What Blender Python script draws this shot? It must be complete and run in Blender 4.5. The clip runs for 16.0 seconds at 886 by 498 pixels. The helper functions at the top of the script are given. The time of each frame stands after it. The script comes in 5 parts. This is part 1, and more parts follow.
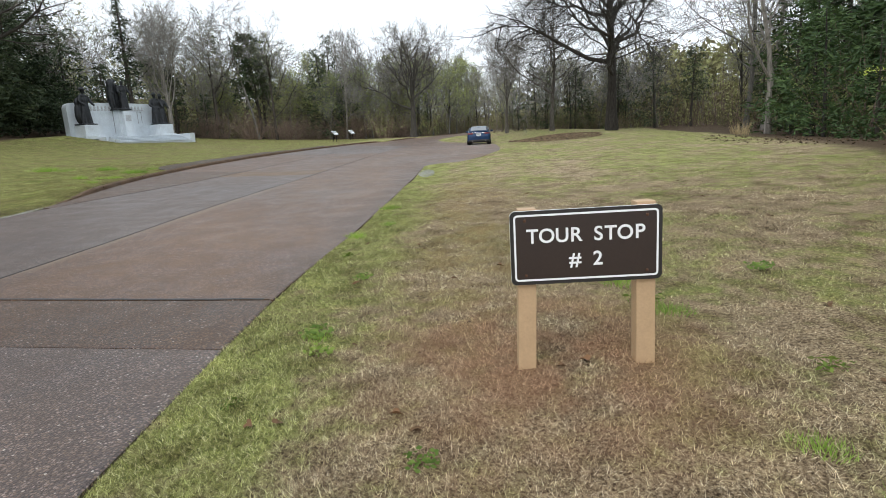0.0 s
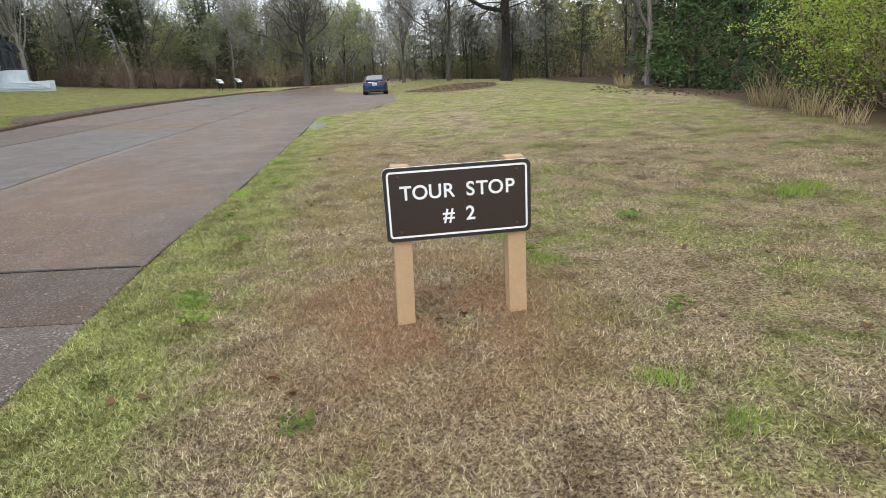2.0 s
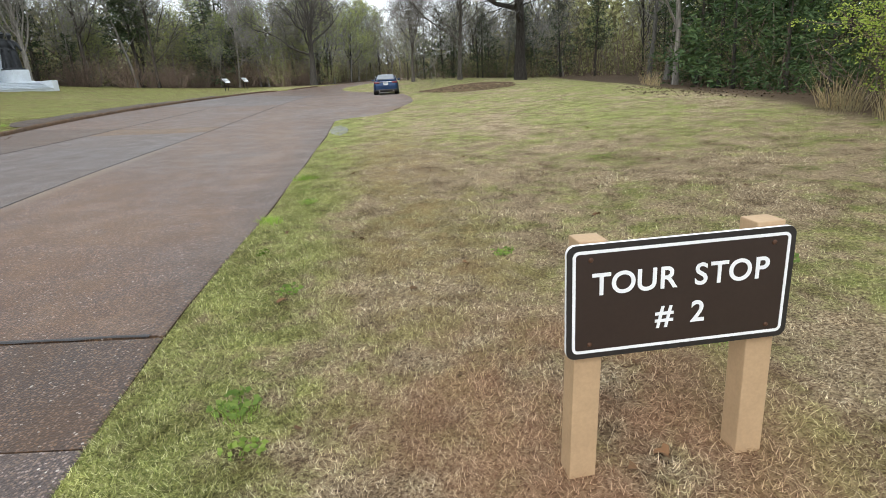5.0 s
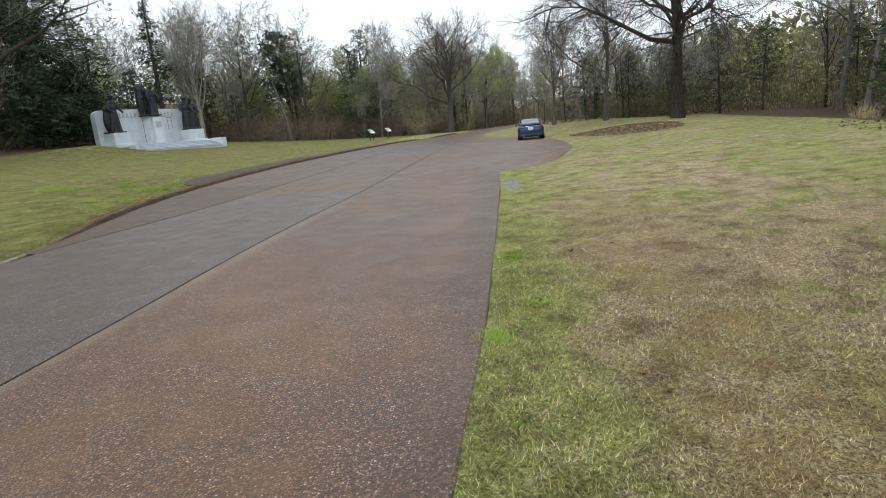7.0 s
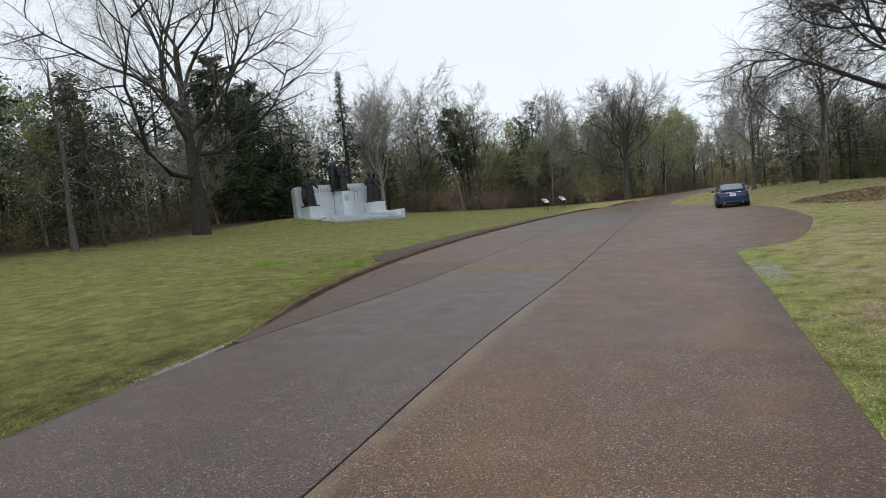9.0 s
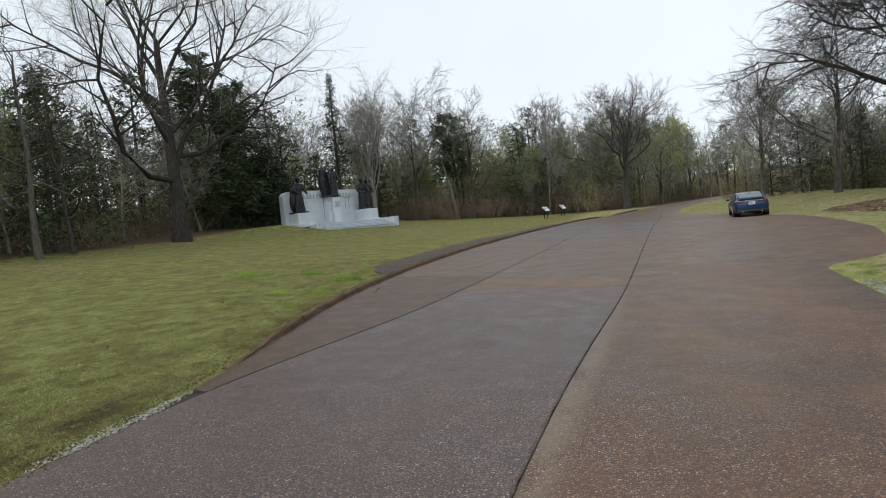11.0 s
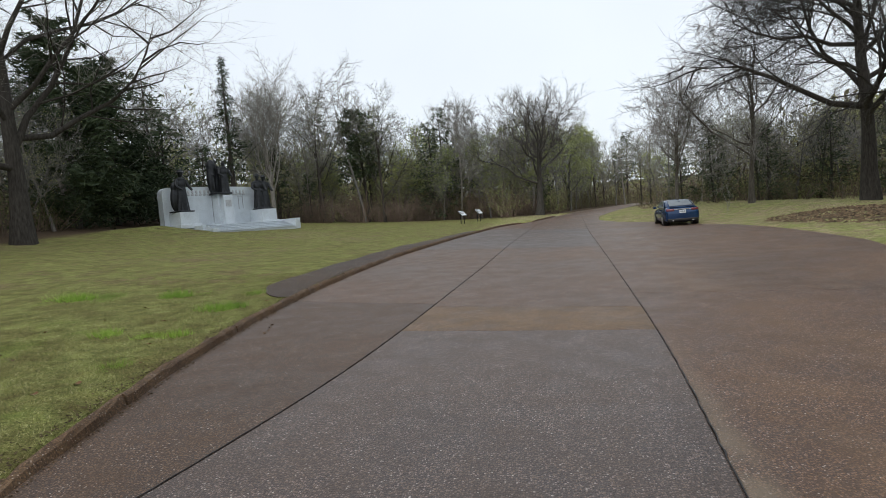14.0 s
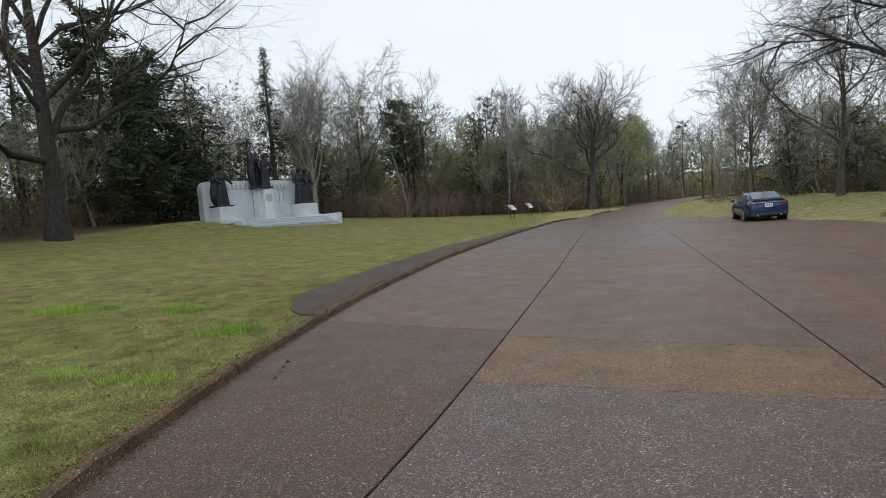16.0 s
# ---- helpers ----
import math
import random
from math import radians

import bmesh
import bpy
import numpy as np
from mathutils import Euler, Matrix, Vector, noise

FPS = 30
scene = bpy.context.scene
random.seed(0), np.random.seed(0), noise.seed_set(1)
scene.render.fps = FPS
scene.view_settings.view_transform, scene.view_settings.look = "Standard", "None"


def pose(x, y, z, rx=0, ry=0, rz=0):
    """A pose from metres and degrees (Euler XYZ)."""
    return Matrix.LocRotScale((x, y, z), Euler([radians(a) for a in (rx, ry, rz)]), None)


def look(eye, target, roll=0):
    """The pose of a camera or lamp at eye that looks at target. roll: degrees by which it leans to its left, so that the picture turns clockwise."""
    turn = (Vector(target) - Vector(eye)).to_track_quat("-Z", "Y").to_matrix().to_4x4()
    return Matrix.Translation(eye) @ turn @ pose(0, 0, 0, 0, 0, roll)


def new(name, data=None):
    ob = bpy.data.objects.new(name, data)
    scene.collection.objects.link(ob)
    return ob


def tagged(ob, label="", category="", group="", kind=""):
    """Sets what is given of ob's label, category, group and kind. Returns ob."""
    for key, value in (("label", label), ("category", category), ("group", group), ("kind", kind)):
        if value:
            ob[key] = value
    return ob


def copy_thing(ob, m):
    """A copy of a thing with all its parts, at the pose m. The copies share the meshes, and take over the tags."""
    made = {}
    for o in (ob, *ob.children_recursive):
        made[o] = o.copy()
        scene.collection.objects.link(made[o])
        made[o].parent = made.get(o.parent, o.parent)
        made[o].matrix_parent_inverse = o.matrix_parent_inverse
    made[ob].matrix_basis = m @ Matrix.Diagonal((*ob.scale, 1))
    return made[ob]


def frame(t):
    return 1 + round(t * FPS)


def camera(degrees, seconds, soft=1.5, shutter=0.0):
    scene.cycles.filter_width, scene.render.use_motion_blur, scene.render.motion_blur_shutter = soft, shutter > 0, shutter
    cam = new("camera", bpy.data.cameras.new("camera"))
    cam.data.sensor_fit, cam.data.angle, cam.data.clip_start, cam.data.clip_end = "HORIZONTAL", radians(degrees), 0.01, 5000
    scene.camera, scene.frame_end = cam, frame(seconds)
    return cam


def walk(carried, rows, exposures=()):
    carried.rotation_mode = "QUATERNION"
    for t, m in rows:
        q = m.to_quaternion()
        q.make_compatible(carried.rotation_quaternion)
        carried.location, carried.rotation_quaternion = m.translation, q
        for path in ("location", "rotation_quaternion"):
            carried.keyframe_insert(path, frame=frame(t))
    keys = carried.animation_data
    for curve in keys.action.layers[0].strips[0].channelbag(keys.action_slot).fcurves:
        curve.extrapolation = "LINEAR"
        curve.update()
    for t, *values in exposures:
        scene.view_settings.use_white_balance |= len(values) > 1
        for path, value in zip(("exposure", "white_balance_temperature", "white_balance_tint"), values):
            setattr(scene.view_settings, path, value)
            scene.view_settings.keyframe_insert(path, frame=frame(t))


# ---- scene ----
cam = camera(76.0, 16.0, soft=0.9)
PATH = [
    (0, (-0.026, -0.409, 1.393), (-0.04, 1.554, 1.013), -3.5),
    (0.5, (0.071, -0.387, 1.41), (0.201, 1.557, 0.962), -3.7),
    (1, (0.117, -0.39, 1.408), (0.337, 1.535, 0.91), -3.5),
    (1.5, (0.125, -0.398, 1.407), (0.398, 1.509, 0.871), -3.3),
    (2, (0.138, -0.401, 1.411), (0.447, 1.493, 0.848), -3.3),
    (2.5, (0.172, -0.384, 1.412), (0.506, 1.501, 0.833), -3.3),
    (3, (0.201, -0.339, 1.411), (0.549, 1.54, 0.82), -3.3),
    (5.5, (-0.566, 1.526, 1.548), (-0.311, 3.432, 0.998), -3.6),
    (6, (-0.769, 2.088, 1.571), (-0.596, 4.01, 1.046), -4.3),
    (6.5, (-1.034, 2.651, 1.664), (-0.998, 4.592, 1.182), -5.2),
    (7, (-1.374, 3.241, 1.722), (-1.5, 5.198, 1.328), -5.6),
    (7.5, (-1.679, 3.86, 1.761), (-1.984, 5.814, 1.464), -6.5),
    (8, (-2.051, 4.354, 1.792), (-2.508, 6.29, 1.585), -6.2),
    (8.5, (-2.392, 4.71, 1.862), (-2.959, 6.622, 1.716), -6.1),
    (9, (-2.706, 4.926, 2.015), (-3.361, 6.813, 1.91), -6.3),
    (11.5, (-4.494, 7.778, 2.003), (-5.066, 9.693, 1.93), -5.6),
    (12, (-4.774, 8.423, 2.035), (-5.227, 10.37, 1.957), -5.1),
    (12.5, (-5.011, 9.048, 2.051), (-5.367, 11.015, 1.965), -5.0),
    (13, (-5.314, 9.67, 2.076), (-5.615, 11.645, 1.984), -4.8),
    (13.5, (-5.563, 10.337, 2.096), (-5.846, 12.315, 2.003), -4.8),
    (14, (-5.813, 11.025, 2.105), (-6.094, 13.003, 2.009), -4.9),
    (14.5, (-5.984, 11.705, 2.125), (-6.273, 13.681, 2.024), -5.1),
    (15, (-6.177, 12.383, 2.144), (-6.497, 14.354, 2.042), -5.1),
    (15.5, (-6.373, 13.02, 2.164), (-6.734, 14.985, 2.065), -5.0),
    (16, (-6.624, 13.627, 2.183), (-7.053, 15.578, 2.08), -4.9),
]
walk(cam, [(t, look(e, g, r)) for t, e, g, r in PATH],
     [(0, 0.39), (1.5, 0.5), (3, 0.58), (5.5, 0.6), (6.5, 0.46), (7.5, 0.2), (8.5, 0.0), (9.5, -0.08), (16, -0.08)])

# ---- sky and light: overcast morning ----
world = bpy.data.worlds.new("overcast_sky")
scene.world = world
world.use_nodes = True
wn, wl = world.node_tree.nodes, world.node_tree.links
sky = wn.new("ShaderNodeTexSky")
sky.sky_type, sky.sun_disc = "NISHITA", False
sky.sun_elevation, sky.sun_rotation = radians(48), radians(200)
sky.air_density, sky.dust_density, sky.ozone_density = 1.2, 3.0, 1.0
pale = wn.new("ShaderNodeHueSaturation")
pale.inputs["Saturation"].default_value = 0.22
veil = wn.new("ShaderNodeMix")
veil.data_type = "RGBA"
veil.inputs["Factor"].default_value = 0.7
veil.inputs["B"].default_value = (8.0, 8.75, 9.5, 1)
cloud = wn.new("ShaderNodeTexNoise")
cloud.inputs["Scale"].default_value, cloud.inputs["Detail"].default_value = 1.6, 5
tone = wn.new("ShaderNodeMapRange")
tone.inputs["To Min"].default_value, tone.inputs["To Max"].default_value = 0.86, 1.12
many = wn.new("ShaderNodeVectorMath")
many.operation = "SCALE"
coord = wn.new("ShaderNodeTexCoord")
wl.new(coord.outputs["Generated"], cloud.inputs["Vector"])
wl.new(cloud.outputs["Fac"], tone.inputs["Value"])
wl.new(sky.outputs["Color"], pale.inputs["Color"])
wl.new(pale.outputs["Color"], veil.inputs["A"])
wl.new(veil.outputs["Result"], many.inputs[0])
wl.new(tone.outputs["Result"], many.inputs["Scale"])
wl.new(many.outputs["Vector"], wn["Background"].inputs["Color"])
wn["Background"].inputs["Strength"].default_value = 0.135
sun = new("sun", bpy.data.lights.new("sun", "SUN"))
sun.data.energy, sun.data.angle, sun.data.color = 0.7, radians(25), (1.0, 0.97, 0.92)
sun.matrix_world = look((0, 0, 60), (14, 38, 12))

# ---- small tools ----
def smooth_step(a, b, v):
    s = np.clip((v - a) / (b - a), 0, 1)
    return s * s * (3 - 2 * s)


def mesh_of(name, verts, faces, material, smooth=False):
    me = bpy.data.meshes.new(name)
    me.from_pydata([tuple(map(float, v)) for v in verts], [], [tuple(map(int, f)) for f in faces])
    me.materials.append(material)
    if smooth:
        me.polygons.foreach_set("use_smooth", [True] * len(me.polygons))
    me.update()
    return me


def part(name, bm, material, parent, label="", smooth=False):
    """One mesh object made of a bmesh (or a mesh), under a thing or a part."""
    if isinstance(bm, bmesh.types.BMesh):
        me = bpy.data.meshes.new(name)
        bm.to_mesh(me)
        bm.free()
        me.materials.append(material)
        if smooth:
            me.polygons.foreach_set("use_smooth", [True] * len(me.polygons))
    else:
        me = bm
    ob = new(name, me)
    ob.parent = parent
    if label:
        ob["label"] = label
    return ob


def box(bm, size, m=Matrix(), bevel=0.0, segments=2):
    made = bmesh.ops.create_cube(bm, size=1.0, matrix=m @ Matrix.Diagonal((*size, 1)))
    if bevel:
        edges = list({e for v in made["verts"] for e in v.link_edges})
        bmesh.ops.bevel(bm, geom=edges, offset=bevel, segments=segments, affect="EDGES", profile=0.5)


def box_mesh(size, m=Matrix(), bevel=0.0, segments=2):
    bm = bmesh.new()
    box(bm, size, m, bevel, segments)
    return bm


def rod(bm, a, b, r, n=10, r2=None):
    a, b = Vector(a), Vector(b)
    m = Matrix.Translation((a + b) / 2) @ (b - a).to_track_quat("Z", "Y").to_matrix().to_4x4()
    bmesh.ops.create_cone(bm, cap_ends=True, segments=n, radius1=r, radius2=r if r2 is None else r2, depth=(b - a).length, matrix=m)


def ball(bm, c, s, turn=Matrix(), sub=3):
    bmesh.ops.create_icosphere(bm, subdivisions=sub, radius=1.0, matrix=Matrix.Translation(c) @ turn @ Matrix.Diagonal((*s, 1)))


# ---- the lie of the land ----
RIGHT = [(-60, -2.6), (-5, -1.85), (2, -1.74), (5, -1.66), (7.6, -1.38), (11, -1.12), (16, -0.78), (19.5, -0.63), (20.1, 0.25),
         (20.8, 1.0), (24.0, 2.05), (26.5, 2.75), (30, 3.05), (35, 3.3), (40, 3.6), (46, 3.9), (48.5, 3.2), (50.5, 0.6), (53, -0.3), (58, 0.4), (72, 4.4), (86, 8.8), (110, 24)]
LEFT = [(-60, -9.6), (8, -9.08), (12, -9.02), (14, -9.4), (16.5, -9.98), (18.9, -10.33), (20.3, -10.42), (22.4, -10.55), (25.5, -10.52), (30.5, -10.28),
        (38.2, -9.3), (50.5, -7.3), (55, -5.3), (58, -4.4), (72, -1.2), (86, 1.6), (110, 14)]
CENTRE = [(-60, -5.9), (4, -5.43), (8.2, -5.09), (11.2, -4.97), (14, -4.71), (16.6, -4.38), (19.1, -4.15), (26.4, -3.6), (37, -2.8), (50, -1.6), (60, -0.8), (72, 1.8), (86, 5.5), (110, 19)]
SEAM = [(-60, -9.6), (12, -9.02), (13.1, -8.8), (15.2, -8.27), (16.8, -7.92), (18.8, -7.68), (21, -7.46), (27, -6.88), (33.5, -6.36), (50, -4.9), (60, -2.8), (72, 0.4), (86, 3.5), (110, 16)]


def line(pts):
    ys, xs = np.array([p[0] for p in pts], float), np.array([p[1] for p in pts], float)
    return lambda y: np.interp(y, ys, xs)


def eased(pts, reach=1.6):
    """The same line with its corners rounded off."""
    f = line(pts)
    return lambda y: sum(w * f(np.asarray(y, float) + reach * s) for s, w in ((-1, 0.1), (-0.66, 0.15), (-0.33, 0.16), (0, 0.18), (0.33, 0.16), (0.66, 0.15), (1, 0.1)))


right_x, left_x, centre_x, seam_x = eased(RIGHT, 0.35), eased(LEFT), eased(CENTRE), eased(SEAM)


def base_z(x, y):
    """Height of the paved surface, carried on under the lawns."""
    x, y = np.asarray(x, float), np.asarray(y, float)
    xe, ye = np.clip(x, -48, 11.5), np.clip(y, -30, 120)
    z = -0.143 + 0.00354 * xe + 0.03676 * ye + 0.001708 * xe * xe - 2.26e-5 * xe * ye - 1.3955e-4 * ye * ye
    z = z - 0.47 * np.exp(-((x - 4) / 6.5) ** 2 - ((y - 46) / 8.5) ** 2)
    return z


# the line where the mown lawns end and the woods begin
EDGE = [(-36, 2), (-35.5, 12), (-35, 24), (-35, 31), (-35.5, 38), (-37, 46), (-41, 54), (-41, 64), (-36, 71), (-25, 76), (-12, 80), (-3.5, 85), (4, 106), (20, 122), (34, 110), (20, 92), (13, 80), (10.5, 68), (14, 62), (20, 57), (22.5, 49), (21.5, 41), (18, 33.5), (15, 26), (13.2, 20), (11.8, 15.5), (10.2, 10.5), (9.6, 6), (9.6, -4)]
RING = np.array([(-36, -90), *EDGE, (9.6, -90)], float)


def beyond_edge(x, y):
    """Metres into the woods; 0 on the open ground."""
    x, y = np.broadcast_arrays(np.asarray(x, float), np.asarray(y, float))
    best, inside = np.full(x.shape, 1e9), np.zeros(x.shape, bool)
    for (ax, ay), (bx, by) in zip(RING, np.roll(RING, -1, 0)):
        dx, dy = bx - ax, by - ay
        t = np.clip(((x - ax) * dx + (y - ay) * dy) / (dx * dx + dy * dy), 0, 1)
        best = np.minimum(best, np.hypot(x - ax - t * dx, y - ay - t * dy))
        if dy:
            inside ^= ((ay > y) != (by > y)) & (x < ax + dx * (y - ay) / dy)
    return np.where(inside, 0.0, best)


def lawn_z(x, y):
    x, y = np.asarray(x, float), np.asarray(y, float)
    z = base_z(x, y)
    z = z - 0.5 * smooth_step(9, 20, x) * smooth_step(12, 22, y)
    z = z + 0.07 * np.exp(-((x - 0.75) / 1.1) ** 2 - ((y - 2.9) / 1.1) ** 2)
    z = z + 0.6 * np.exp(-((x + 32.3) / 2.0) ** 2 - ((y - 48.6) / 2.4) ** 2)
    left = smooth_step(-0.02, 0.12, left_x(y) - x) * smooth_step(13.2, 15.5, y) * smooth_step(70, 60, y)
    z = z + 0.2 * np.exp(-((x - 7.6) / 2.6) ** 2 - ((y - 35.5) / 5.0) ** 2)
    dip = smooth_step(45, 38, y)
    z = z + 0.10 * left * (1 - dip * smooth_step(-14, -24, x)) - 0.1 * dip * smooth_step(-24, -32, x)
    z = z + 9.0 * smooth_step(25, 75, beyond_edge(x, y))
    z = z + 0.025 * np.sin(x * 0.9 + 1.3) * np.sin(y * 0.7) + 0.012 * np.sin(x * 2.3 + y * 1.7)
    gap = np.minimum(np.abs(x - right_x(y)), np.abs(x - left_x(y)))
    return z - 0.012 * (1 - smooth_step(0.0, 0.4, gap))


def on_road(x, y):
    return (x > left_x(y)) & (x < right_x(y))


# ---- materials ----
def shader(name, rough=0.8, metal=0.0, spec=0.5):
    m = bpy.data.materials.new(name)
    m.use_nodes = True
    b = m.node_tree.nodes["Principled BSDF"]
    b.inputs["Roughness"].default_value, b.inputs["Metallic"].default_value = rough, metal
    b.inputs["Specular IOR Level"].default_value = spec
    return m, m.node_tree.nodes, m.node_tree.links, b


def noise_node(n, l, vec, scale, detail=4, rough=0.6):
    t = n.new("ShaderNodeTexNoise")
    t.inputs["Scale"].default_value, t.inputs["Detail"].default_value, t.inputs["Roughness"].default_value = scale, detail, rough
    l.new(vec, t.inputs["Vector"])
    return t.outputs["Fac"]


def ramp(n, l, fac, stops):
    r = n.new("ShaderNodeValToRGB")
    while len(r.color_ramp.elements) < len(stops):
        r.color_ramp.elements.new(0.5)
    for e, (p, c) in zip(r.color_ramp.elements, stops):
        e.position, e.color = p, (*c, 1) if len(c) == 3 else c
    l.new(fac, r.inputs["Fac"])
    return r.outputs["Color"]


def mixed(n, l, fac, a, b, mode="MIX"):
    m = n.new("ShaderNodeMix")
    m.data_type, m.blend_type = "RGBA", mode
    for socket, v in (("Factor", fac), ("A", a), ("B", b)):
        if isinstance(v, (int, float)):
            m.inputs[socket].default_value = v
        elif isinstance(v, tuple):
            m.inputs[socket].default_value = (*v, 1)
        else:
            l.new(v, m.inputs[socket])
    return m.outputs["Result"]


def math_node(n, l, op, a, b=0.0, clamp=False):
    m = n.new("ShaderNodeMath")
    m.operation, m.use_clamp = op, clamp
    for i, v in enumerate((a, b)):
        if isinstance(v, (int, float)):
            m.inputs[i].default_value = v
        else:
            l.new(v, m.inputs[i])
    return m.outputs[0]


def span(n, l, v, a, b, lo=0.0, hi=1.0):
    m = n.new("ShaderNodeMapRange")
    m.interpolation_type = "SMOOTHSTEP"
    for key, value in (("From Min", a), ("From Max", b), ("To Min", lo), ("To Max", hi)):
        m.inputs[key].default_value = value
    l.new(v, m.inputs["Value"])
    return m.outputs["Result"]


def bump(n, l, b, height, strength=0.4, distance=0.01):
    u = n.new("ShaderNodeBump")
    u.inputs["Strength"].default_value, u.inputs["Distance"].default_value = strength, distance
    l.new(height, u.inputs["Height"])
    l.new(u.outputs["Normal"], b.inputs["Normal"])


def world_place(n):
    return n.new("ShaderNodeNewGeometry").outputs["Position"]


def plain(name, colour, rough=0.6, metal=0.0, vary=0.25, scale=6.0, bumpy=0.0, spec=0.5):
    """A surface of one colour with grain and wear at two scales."""
    m, n, l, b = shader(name, rough, metal, spec)
    p = n.new("ShaderNodeTexCoord").outputs["Object"]
    f = mixed(n, l, 0.5, noise_node(n, l, p, scale), noise_node(n, l, p, scale * 9, 3))
    c = tuple(v * (1 - vary) for v in colour), tuple(min(1, v * (1 + vary)) for v in colour)
    l.new(ramp(n, l, f, [(0.35, c[0]), (0.65, c[1])]), b.inputs["Base Color"])
    if bumpy:
        bump(n, l, b, f, bumpy, 0.01)
    return m


def turf_colour(n, l, tint):
    """Dormant straw turf with green growth along the paved edges and russet patches; tint is a value per blade or grain."""
    p = world_place(n)
    xyz = n.new("ShaderNodeSeparateXYZ")
    l.new(p, xyz.inputs[0])
    x, y = xyz.outputs["X"], xyz.outputs["Y"]
    wide, mid, fine = noise_node(n, l, p, 0.22, 3), noise_node(n, l, p, 1.1, 4), noise_node(n, l, p, 5.0, 3)
    # green strip along the right road edge
    edge = math_node(n, l, "ADD", x, math_node(n, l, "MULTIPLY", y, -0.055))
    strip = math_node(n, l, "MULTIPLY", span(n, l, edge, -0.4, -1.7), span(n, l, y, 26, 18))
    far = span(n, l, y, 7, 24)
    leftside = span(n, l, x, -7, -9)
    g = math_node(n, l, "MULTIPLY", strip, 0.36)
    for value, weight in ((wide, 0.75), (mid, 1.1), (fine, 0.9), (tint, 0.34), (far, 0.13), (leftside, 0.13)):
        g = math_node(n, l, "ADD", g, math_node(n, l, "MULTIPLY", value, weight))
    green = span(n, l, g, 1.42, 1.86)
    straw = ramp(n, l, tint, [(0.0, (0.04, 0.027, 0.018)), (0.3, (0.22, 0.163, 0.105)), (0.62, (0.56, 0.45, 0.295)), (1.0, (0.93, 0.82, 0.62))])
    leafy = ramp(n, l, tint, [(0.0, (0.055, 0.075, 0.018)), (0.45, (0.29, 0.325, 0.10)), (0.8, (0.49, 0.51, 0.21)), (1.0, (0.78, 0.75, 0.46))])
    colour = mixed(n, l, green, straw, leafy)
    lush = math_node(n, l, "MULTIPLY", span(n, l, noise_node(n, l, p, 0.75, 2), 0.62, 0.70), span(n, l, fine, 0.35, 0.55))
    colour = mixed(n, l, math_node(n, l, "MULTIPLY", lush, 0.5), colour, mixed(n, l, tint, (0.10, 0.17, 0.025), (0.36, 0.46, 0.11)))
    worn = ramp(n, l, noise_node(n, l, p, 2.6, 4), [(0.3, (0.52, 0.48, 0.45)), (0.52, (0.92, 0.92, 0.92)), (0.75, (1.15, 1.12, 1.07))])
    colour = mixed(n, l, 1.0, colour, worn, "MULTIPLY")
    # tufts of a hand's width, pale on top and dull between
    tufts = ramp(n, l, noise_node(n, l, p, 27, 3, 0.7), [(0.3, (0.55, 0.52, 0.5)), (0.5, (1.12, 1.11, 1.08)), (0.7, (1.48, 1.46, 1.4))])
    colour = mixed(n, l, 1.0, colour, tufts, "MULTIPLY")
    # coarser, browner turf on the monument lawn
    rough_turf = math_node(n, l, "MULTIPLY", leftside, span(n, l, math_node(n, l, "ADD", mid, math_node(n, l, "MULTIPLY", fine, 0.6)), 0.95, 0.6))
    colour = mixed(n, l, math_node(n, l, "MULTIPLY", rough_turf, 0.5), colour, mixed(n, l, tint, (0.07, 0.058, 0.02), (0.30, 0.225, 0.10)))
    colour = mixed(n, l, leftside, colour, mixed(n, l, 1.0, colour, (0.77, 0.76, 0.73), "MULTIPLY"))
    # a strip of bare earth a step back from the far road edge
    strip_x = math_node(n, l, "ABSOLUTE", math_node(n, l, "ADD", x, 9.72))
    earth = math_node(n, l, "MULTIPLY", span(n, l, strip_x, 0.42, 0.12), math_node(n, l, "MULTIPLY", span(n, l, y, 13.6, 11.5), span(n, l, math_node(n, l, "ADD", mid, fine), 0.88, 1.08)))
    colour = mixed(n, l, math_node(n, l, "MULTIPLY", earth, 0.8), colour, mixed(n, l, tint, (0.035, 0.024, 0.014), (0.13, 0.095, 0.055)))
    # russet thatch round the sign and in bands ahead of it
    dx, dy = math_node(n, l, "ADD", x, -0.55), math_node(n, l, "MULTIPLY", math_node(n, l, "ADD", y, -3.0), 0.75)
    d = math_node(n, l, "SQRT", math_node(n, l, "ADD", math_node(n, l, "MULTIPLY", dx, dx), math_node(n, l, "MULTIPLY", dy, dy)))
    russet = math_node(n, l, "MULTIPLY", span(n, l, d, 1.6, 0.3), span(n, l, mid, 0.34, 0.56))
    lane = math_node(n, l, "ABSOLUTE", math_node(n, l, "ADD", x, math_node(n, l, "MULTIPLY", y, -0.05)))
    band = math_node(n, l, "MULTIPLY", span(n, l, lane, 1.3, 0.1), math_node(n, l, "MULTIPLY", span(n, l, y, 3, 5), span(n, l, y, 18, 11)))
    russet = math_node(n, l, "MAXIMUM", russet, math_node(n, l, "MULTIPLY", band, span(n, l, math_node(n, l, "ADD", mid, fine), 0.9, 1.2, 0.0, 0.62)))
    return mixed(n, l, math_node(n, l, "MULTIPLY", russet, 0.9), colour, mixed(n, l, tint, (0.17, 0.085, 0.046), (0.66, 0.42, 0.27)))


